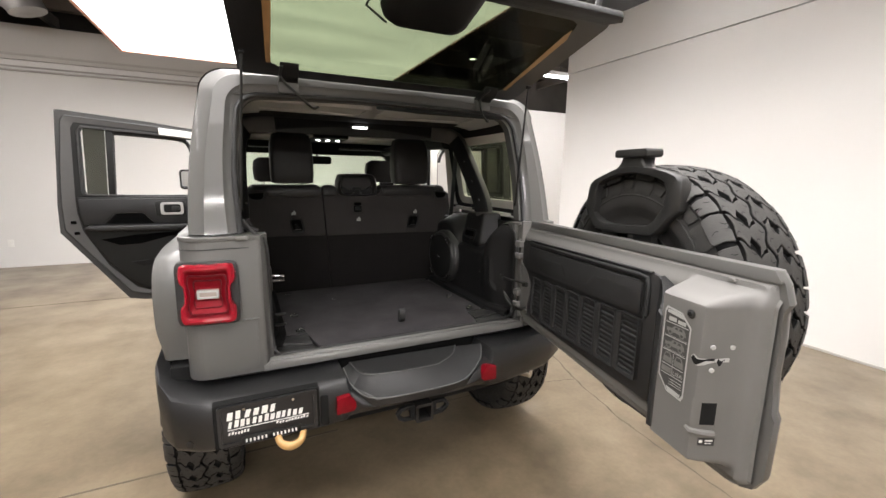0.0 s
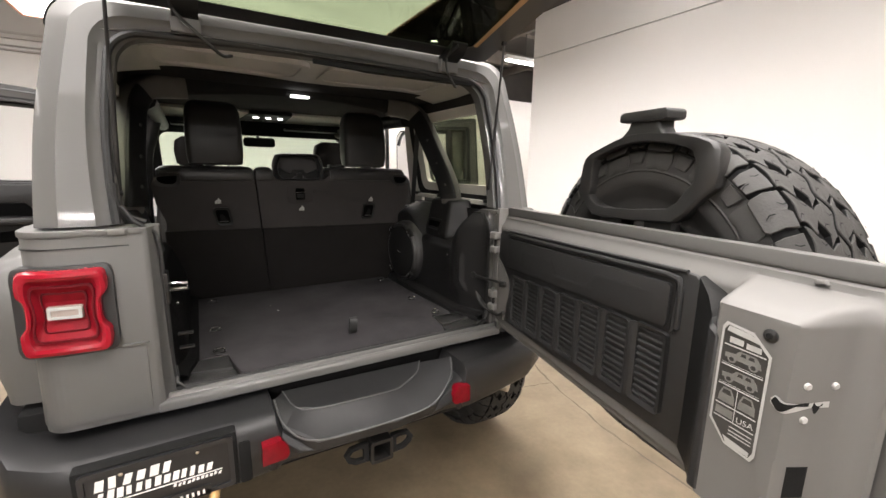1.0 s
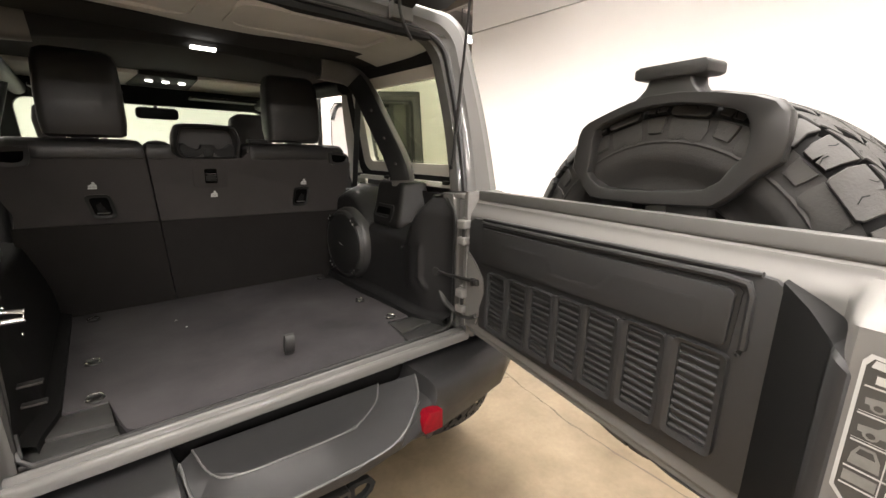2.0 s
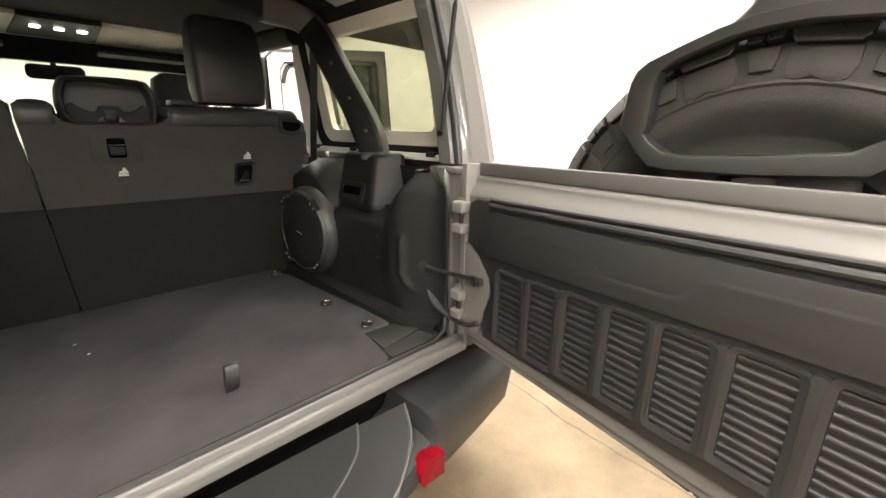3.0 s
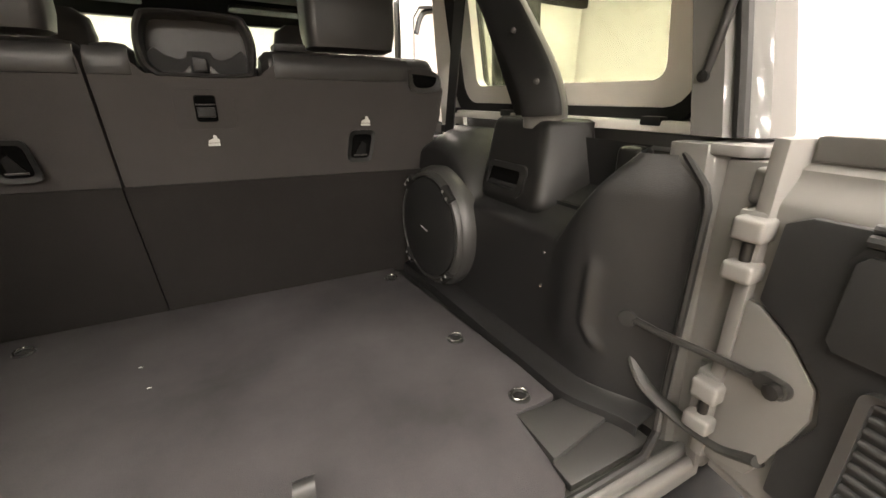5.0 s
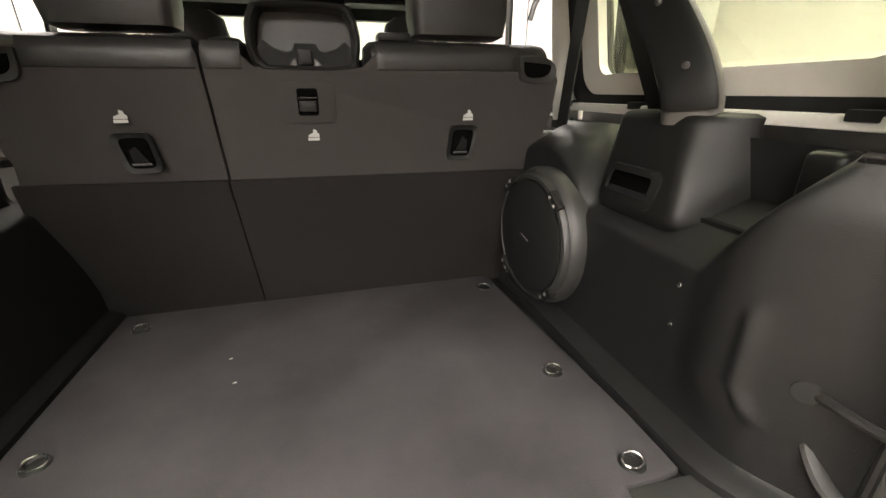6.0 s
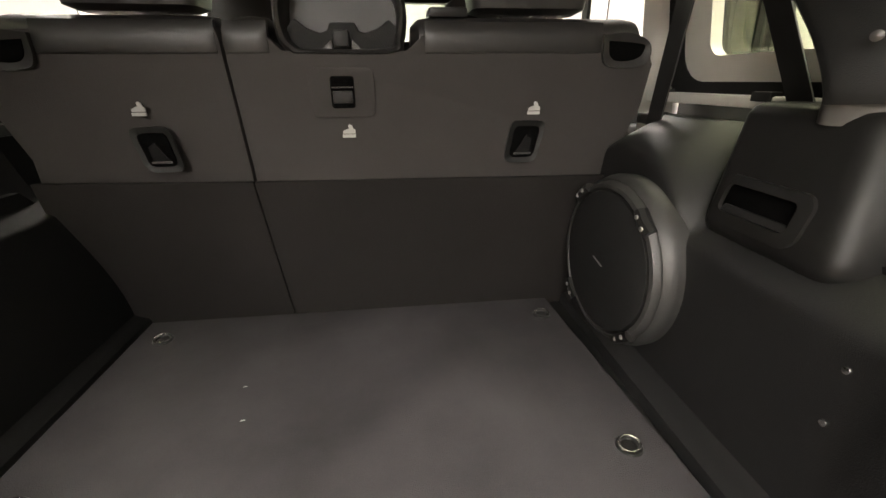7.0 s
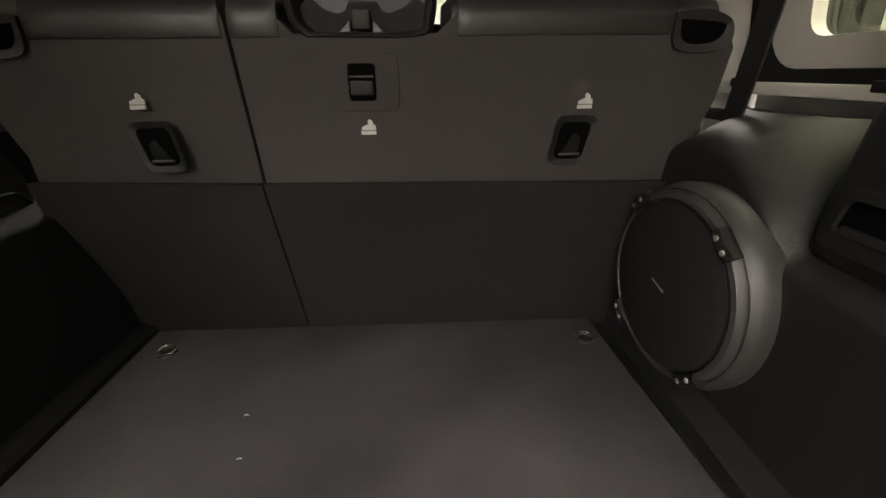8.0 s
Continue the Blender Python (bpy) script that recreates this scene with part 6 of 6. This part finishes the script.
    def stick(name, u0, u1, z0, z1, material, lift, parent, lab="", nu=6, nz=6, cut=0.0):
        bm = grid(B(), nu, nz, lambda a, b: on(u0 + (u1 - u0) * a, z0 + (z1 - z0) * b, lift))
        return part(name, bm, material, parent, lab)
    S0, S1, T0, T1 = 0.992, 1.072, 1.008, 1.222
    st = None
    bm = B()
    edge = [(S0, 1.045), (S0, 1.212), (S0 + 0.006, T1), (S1 - 0.03, T1 - 0.004), (S1, 1.19), (S1, 1.02), (S1 - 0.006, T0), (S0 + 0.03, T0 + 0.004)]
    mid = (1.032, 1.115)
    ins = [(mid[0] + (u - mid[0]) * 0.90, mid[1] + (z - mid[1]) * 0.955) for u, z in edge]
    va = [bm.verts.new(on(u, z, 0.0026)) for u, z in edge]
    vb = [bm.verts.new(on(u, z, 0.0030)) for u, z in ins]
    for i in range(8):
        j = (i + 1) % 8
        bm.faces.new((va[i], va[j], vb[j], vb[i]))
    st = part("info_sticker", bm, SILVER, gate, "silver-edged clear sticker with small drawings")
    def shape(name, pts, material, lift, parent, lab=""):
        bm = B()
        bm.faces.new([bm.verts.new(on(u, z, lift)) for u, z in pts])
        return part(name, bm, material, parent, lab)
    shape("film", ins, STICKER_BACK, 0.0022, st, "grey film between silver lines")
    w0, w1 = S0 + 0.007, S1 - 0.007
    at = lambda f: w0 + (w1 - w0) * f
    # header and foot bands
    shape("band", [(at(0.02), 1.207), (at(0.90), 1.202), (at(0.62), 1.2135), (at(0.06), 1.216)], SILVER, 0.0034, st)
    shape("band", [(at(0.40), 1.016), (at(0.97), 1.014), (at(0.97), 1.022), (at(0.30), 1.027)], SILVER, 0.0034, st)
    # block shapes in the top panel
    for a, b, z0, z1 in ((0.12, 0.46, 1.189, 1.199), (0.53, 0.88, 1.188, 1.197)):
        stick("print_block", at(a), at(b), z0, z1, SILVER, 0.0032, st, nu=2, nz=1)
    for z in (1.183, 1.1485, 1.1135, 1.078, 1.0545):
        stick("rule", at(0.0), at(1.0), z, z + 0.0022, SILVER, 0.0032, st, nz=1)
    for z in (1.1525, 1.1175):
        stick("rule", at(0.0), at(1.0), z, z + 0.0008, SILVER, 0.0032, st, nz=1)
    # small vehicle drawings
    side = [(0.06, 0.30), (0.05, 0.62), (0.30, 0.70), (0.40, 0.98), (0.80, 0.98), (0.90, 0.66), (0.94, 0.30)]
    for z0, h in ((1.155, 0.025), (1.120, 0.025)):
        d = shape("drawing", [(at(a), z0 + h * b) for a, b in side], DRAWING, 0.0030, st, "pale vehicle outline")
        for a, b in ((0.43, 0.57), (0.62, 0.77)):
            shape("drawn_window", [(at(a), z0 + h * 0.68), (at(b), z0 + h * 0.68), (at(b - 0.02), z0 + h * 0.90), (at(a + 0.03), z0 + h * 0.90)], STICKER_BACK, 0.0036, d)
        for a in (0.24, 0.76):
            shape("drawn_wheel", [(at(a) + 0.0075 * math.cos(t), z0 + h * 0.28 + 0.0065 * math.sin(t)) for t in (2 * math.pi * k / 10 for k in range(10))], DRAWING, 0.0036, d)
            shape("drawn_hub", [(at(a) + 0.0042 * math.cos(t), z0 + h * 0.28 + 0.0036 * math.sin(t)) for t in (2 * math.pi * k / 10 for k in range(10))], STICKER_BACK, 0.0042, d)
    for a0 in (0.04, 0.54):
        d = shape("drawing", [(at(a0), 1.084), (at(a0 + 0.42), 1.084), (at(a0 + 0.40), 1.098), (at(a0 + 0.31), 1.110), (at(a0 + 0.10), 1.110), (at(a0 + 0.02), 1.098)], DRAWING, 0.0030, st, "pale vehicle outline")
        shape("drawn_window", [(at(a0 + 0.08), 1.099), (at(a0 + 0.34), 1.099), (at(a0 + 0.29), 1.107), (at(a0 + 0.12), 1.107)], STICKER_BACK, 0.0036, d)
    stick("rule", at(0.49), at(0.51), 1.056, 1.112, SILVER, 0.0032, st, nu=1)
    stick("print_block", at(0.02), at(0.47), 1.060, 1.074, DRAWING, 0.0032, st, nu=2, nz=2)
    for z in (1.046, 1.039, 1.033):
        stick("print_bar", at(0.42), at(0.98), z, z + 0.002, SILVER, 0.0032, st, nz=1)
    tx = bpy.data.curves.new("sticker_text", "FONT")
    tx.body, tx.size, tx.align_x = "USA", 0.014, "CENTER"
    t_ob = new("sticker_text", tx)
    t_ob.matrix_basis = Matrix.Translation(on(1.050, 1.061, 0.004)) @ Matrix.Rotation(radians(8), 4, "Z") @ Matrix.Rotation(radians(90), 4, "X")
    tx.materials.append(SILVER)
    t_ob.parent = gate
    def dot(name, u, z, r, material, parent, lab="", h=0.004):
        e = 0.004
        n = Vector((gate_v(u + e, z) - gate_v(u - e, z), -2 * e, gate_v(u, z + e) - gate_v(u, z - e)))
        n = Vector((n.x, n.y, n.z * 1.0)).normalized()
        return part(name, lathe(B(), [(0, -0.004), (r, -0.004), (r, h * 0.5), (r * 0.7, h), (0, h)], on(u, z, 0.0), n, 14), material, parent, lab)
    dot("rubber_stop", 1.064, 1.222, 0.0105, SEAL, gate)
    dot("stop_core", 1.064, 1.222, 0.006, DARK, gate, h=0.006)
    for u, z in ((1.109, 1.159), (1.121, 1.160), (1.110, 1.105)):
        dot("rivet", u, z, 0.0055, SILVER, gate, "white sealed rivet")
    def mouth(name, u0, u1, grow, material, lift, lab=""):
        """The latch mouth, wrapped round the fold of the box."""
        def f(a, b):
            low = 1.124 - 0.011 * math.sin(math.pi * min(a * 1.25, 1.0)) + 0.003 * a
            high = 1.127 + 0.007 * smooth(0.0, 0.12, a) * (1 - 0.7 * smooth(0.15, 0.45, a)) + 0.004 * smooth(0.7, 1.0, a)
            return on(u0 + (u1 - u0) * a, low - grow + (high - low + 2 * grow) * b, lift)
        return part(name, grid(B(), 16, 4, f), material, gate, lab)
    mouth("latch_mouth", 1.079, 1.1205, 0.0018, SILVER, 0.0014, "bare steel latch mouth")
    # Dark patches draw the shade inside the latch mouth and lower hollow.
    mouth("latch_slot", 1.081, 1.112, 0.0, DARK, 0.0032)
    mouth("latch_slot", 1.1135, 1.118, -0.001, DARK, 0.0032)
    stick("lower_recess", 1.107, 1.117, 0.972, 1.026, DARK, 0.002, gate)
    stick("recess_ramp", 1.080, 1.107, 0.965, 1.035, PAINT_IN, 0.003, gate)
    part("recess_sill", tube(B(), [on(1.088, 0.958, 0.000), on(1.098, 0.955, 0.002), on(1.106, 0.953, 0.002), on(1.112, 0.951, 0.002), on(1.117, 0.950, 0.001)], 0.008, 8), PAINT_IN, gate)
    lb = stick("warning_label", 1.1075, 1.1185, 0.920, 0.939, PLATE, 0.002, gate, "small black printed label")
    stick("print_bar", 1.1128, 1.1175, 0.931, 0.935, WHITE, 0.0032, lb, nz=1)
    stick("print_bar", 1.1128, 1.1168, 0.925, 0.927, WHITE, 0.0032, lb, nz=1)
    stick("print_mark", 1.1088, 1.1112, 0.927, 0.934, WHITE, 0.0032, lb, nz=1)
    part("drain_lip", tube(B(), [(0.40, 0.03, 0.812), (0.70, 0.032, 0.808), (0.75, 0.034, 0.800), (0.9, 0.036, 0.806)], 0.007, 6), SEAL, gate)
    # hinge plate and knuckles
    part("hinge_cover", prism(B(), [(0.0, 0.84), (0.06, 0.86), (0.088, 0.93), (0.104, 0.99), (0.098, 1.03), (0.060, 1.070), (0.016, 1.098), (0.0, 1.10)], fl, 0.010, 0.002, 0.004), PAINT_IN, gate)
    part("end_cap", box(B(), -0.02, 0.0, 0.0, 0.05, 0.83, 1.30, 0.004), PAINT_IN, gate)
    part("strap_boss", prism(B(), rounded(0.040, 0.082, 0.999, 1.022, 0.010), fl, 0.002, -0.010, 0.003), BOLT, gate)
    part("strap_bolt", lathe(B(), [(0, 0), (0.010, 0), (0.010, 0.010), (0, 0.012)], (0.070, -0.012, 1.011), (0, -1, 0), 10), STEEL, gate)
    return gate


tailgate()


def gate_hinge(z):
    h = part("gate_hinge", box(B(), 0.574, 0.640, -0.100, -0.066, z - 0.048, z + 0.048, 0.006), PAINT_IN, car, "painted gate hinge")
    for a, b in ((-0.042, -0.016), (0.012, 0.042)):
        part("knuckle", box(B(), 0.553, 0.593, -0.108, -0.070, z + a, z + b, 0.007, 3), PAINT_IN, h)
    part("pin", lathe(B(), [(0, -0.016), (0.007, -0.016), (0.007, 0.012), (0, 0.012)], (0.572, -0.088, z), (0, 0, 1), 10), STEEL, h)


for z in (1.165, 0.925):
    gate_hinge(z)
part("check_strap", tube(B(), [(0.590, 0.080, 0.990), (0.573, 0.050, 0.996), (0.568, 0.0, 0.998), (0.570, -0.09, 1.004), (0.562, -0.165, 1.011)], 0.0062, 8, up=(0, 0, 1)), BOLT, car, "dark steel gate check strap")
part("strap_grommet", lathe(B(), [(0, 0), (0.016, 0), (0.014, 0.006), (0, 0.006)], (0.569, 0.055, 0.996), (-0.9, -0.4, 0), 14), SEAL, car)
part("cable_boot", tube(B(), curve_pts([(0.588, 0.045, 0.930), (0.584, 0.030, 0.905), (0.582, 0.0, 0.880), (0.588, -0.06, 0.862), (0.580, -0.12, 0.868), (0.566, -0.17, 0.895)], 5), 0.014, 10, flat=0.6), BOOT, car, "grey rubber cable boot")


# ---- spare wheel and its carrier ----
SPARE = GATE @ Matrix.Translation((0.570, 0.272, 1.116)) @ Matrix.Rotation(radians(90), 4, "Z")
wheel("spare_wheel", SPARE, "chunky all-terrain spare tyre behind the gate")


def spare_carrier():
    fl = lambda p, q, d: (p, d, q)
    o = [(0.330, 1.390), (0.337, 1.438), (0.343, 1.470), (0.352, 1.488), (0.371, 1.502), (0.424, 1.521), (0.480, 1.539), (0.530, 1.551), (0.600, 1.553), (0.680, 1.545), (0.745, 1.532), (0.779, 1.520),
         (0.796, 1.502), (0.800, 1.455), (0.795, 1.418), (0.762, 1.388), (0.729, 1.352), (0.700, 1.328), (0.56, 1.318), (0.44, 1.316), (0.400, 1.320), (0.372, 1.345), (0.350, 1.372)]
    i = [(0.390, 1.395), (0.390, 1.426), (0.392, 1.462), (0.400, 1.484), (0.430, 1.499), (0.470, 1.511), (0.505, 1.521), (0.550, 1.526), (0.600, 1.527), (0.660, 1.520), (0.705, 1.510), (0.727, 1.500),
         (0.737, 1.480), (0.740, 1.455), (0.738, 1.428), (0.722, 1.412), (0.702, 1.380), (0.672, 1.362), (0.56, 1.350), (0.46, 1.346), (0.425, 1.350), (0.398, 1.366), (0.384, 1.381)]
    bm = B()
    mid = lambda a, b, k: [(p + (r - p) * k, q + (t - q) * k) for (p, q), (r, t) in zip(a, b)]
    rings = [(mid(o, i, 0.12), 0.152), (o, 0.122), (mid(o, i, 0.03), 0.113), (mid(o, i, 0.14), 0.108), (mid(o, i, 0.84), 0.108), (mid(o, i, 0.96), 0.111), (i, 0.118), (mid(i, o, 0.08), 0.152)]
    rings = [[(p, v, q) for p, q in ring] for ring, v in rings]
    loft(bm, rings + rings[:1], caps=False)
    c = part("spare_carrier", bm, CARRIER, car, "black spare wheel carrier frame", GATE)
    bm = B()
    loft(bm, [[(p, v, q) for p, v in rounded(u0, u1, v0, v1, 0.010, 3)] for q, u0, u1, v0, v1 in ((1.534, 0.485, 0.662, 0.1085, 0.15), (1.548, 0.505, 0.645, 0.109, 0.155), (1.562, 0.519, 0.632, 0.110, 0.16), (1.578, 0.526, 0.624, 0.110, 0.168), (1.590, 0.524, 0.628, 0.108, 0.175))])
    part("neck", bm, CARRIER, c)
    part("brake_light_bar", prism(B(), [(0.499, 1.584), (0.507, 1.580), (0.646, 1.578), (0.656, 1.582), (0.656, 1.600), (0.648, 1.606), (0.512, 1.607), (0.499, 1.602)], fl, 0.100, 0.165, 0.006, 2), CARRIER, c, "black high brake light housing")
    for k in (0.47, 0.64):
        part("arm", prism(B(), [(k - 0.05, 1.06), (k + 0.05, 1.06), (k + 0.045, 1.335), (k - 0.045, 1.335)], fl, 0.125, 0.165, 0.008), CARRIER, c)
    part("cross_plate", box(B(), 0.40, 0.70, 0.11, 0.16, 1.262, 1.30, 0.008), CARRIER, c)
    part("hub", lathe(B(), [(0, 0.09), (0.15, 0.09), (0.15, 0.17), (0.09, 0.21), (0.09, 0.30), (0, 0.30)], (0.540, 0, 1.105), (0, 1, 0), 24), PLASTIC, c)
    part("camera_cap", box(B(), 0.52, 0.60, 0.165, 0.20, 1.297, 1.318, 0.004), WHITE, c, "pale clip")



spare_carrier()


# ---- lifted rear glass ----
EL = radians(18.4)


def lid(x, d, h=0.0):
    """A place on the raised glass: across, distance from its hinge edge, height off its underside (negative: below)."""
    return (x, 0.085 - d * math.cos(EL) + h * math.sin(EL), 1.880 + d * math.sin(EL) + h * math.cos(EL))


def rear_glass():
    g3 = lambda p, q, d: lid(p, q, d)
    out = [(-0.585, 0.0), (0.585, 0.0), (0.605, 0.02), (0.645, 0.57), (0.63, 0.615), (0.59, 0.63), (-0.59, 0.63), (-0.63, 0.615), (-0.645, 0.57), (-0.605, 0.02)]
    ins = [(-0.45, 0.055), (0.45, 0.055), (0.495, 0.085), (0.525, 0.53), (0.515, 0.56), (0.48, 0.575), (-0.48, 0.575), (-0.515, 0.56), (-0.525, 0.53), (-0.495, 0.085)]
    g = part("rear_glass", prism(B(), out, g3, 0.0, 0.005), GLASS_TINT, car, "raised rear window of green-tinted glass")
    part("black_border", ring_frame(B(), out, ins, g3, -0.004, -0.0015), PLATE, g, "black printed glass border")
    for k in (-1, 1):
        part("bus_bar", prism(B(), [(k * 0.497, 0.09), (k * 0.512, 0.09), (k * 0.535, 0.48), (k * 0.515, 0.53), (k * 0.508, 0.50)], g3, -0.007, -0.0045), COPPER, g, "copper heater strip")
        part("glass_hinge", loft(B(), [[lid(k * x, d, h) for x, h in ((0.40, -0.004), (0.465, -0.004), (0.465, -0.03 - q), (0.40, -0.03 - q))] for d, q in ((0.10, -0.02), (0.07, 0.0), (0.02, 0.004), (-0.025, 0.0))]), PLASTIC, g, "black glass hinge")
        part("hinge_bracket", box(B(), k * 0.395, k * 0.470, 0.062, 0.088, 1.815, 1.862, 0.004), PAINT, g)
        # gas strut
        a, b = Vector((k * 0.628, 0.045, 1.372)), Vector(lid(k * 0.590, 0.155, -0.018))
        m = a.lerp(b, 0.56)
        part("gas_strut", tube(B(), [a, m], 0.0065, 10), SEAL, g, "black gas strut")
        part("strut_rod", tube(B(), [m, b], 0.0045, 8), STEEL, g)
        for e in (a, b):
            part("strut_ball", lathe(B(), [(0, -0.009), (0.008, -0.008), (0.008, 0.008), (0, 0.009)], e, (1, 0, 0), 12), PLASTIC, g)
        part("wiring", tube(B(), curve_pts([lid(k * 0.44 - 0.02, 0.10, -0.02), (k * 0.43 - 0.03, 0.03, 1.86), (k * 0.40, 0.02, 1.80), (k * 0.40 + 0.05, 0.05, 1.765), (k * 0.40 + 0.08, 0.09, 1.775)], 6), 0.005, 8), SEAL, g)
    # wiper motor at the free edge
    part("wiper_motor", loft(B(), [[lid(x, d, h) for x, d in rounded(-0.20 + i, 0.10 - i, 0.44 + i * 0.7, 0.66, 0.05, 4)] for h, i in ((-0.004, 0.0), (-0.035, 0.005), (-0.055, 0.02), (-0.062, 0.045))]), PLASTIC, g, "black wiper motor cover")
    part("wiper_arm", tube(B(), [lid(-0.22, 0.60, -0.006), lid(-0.24, 0.47, -0.012), lid(-0.16, 0.41, -0.012)], 0.004, 6), SEAL, g)
    part("free_edge_rail", prism(B(), [(-0.55, 0.60), (0.60, 0.60), (0.66, 0.63), (0.64, 0.655), (-0.58, 0.645)], g3, -0.02, 0.006, 0.005), PLASTIC, g)
    part("latch_finger", tube(B(), [lid(0.55, 0.60, -0.01), lid(0.575, 0.62, 0.06)], 0.012, 8), PLASTIC, g)
    return g


rear_glass()
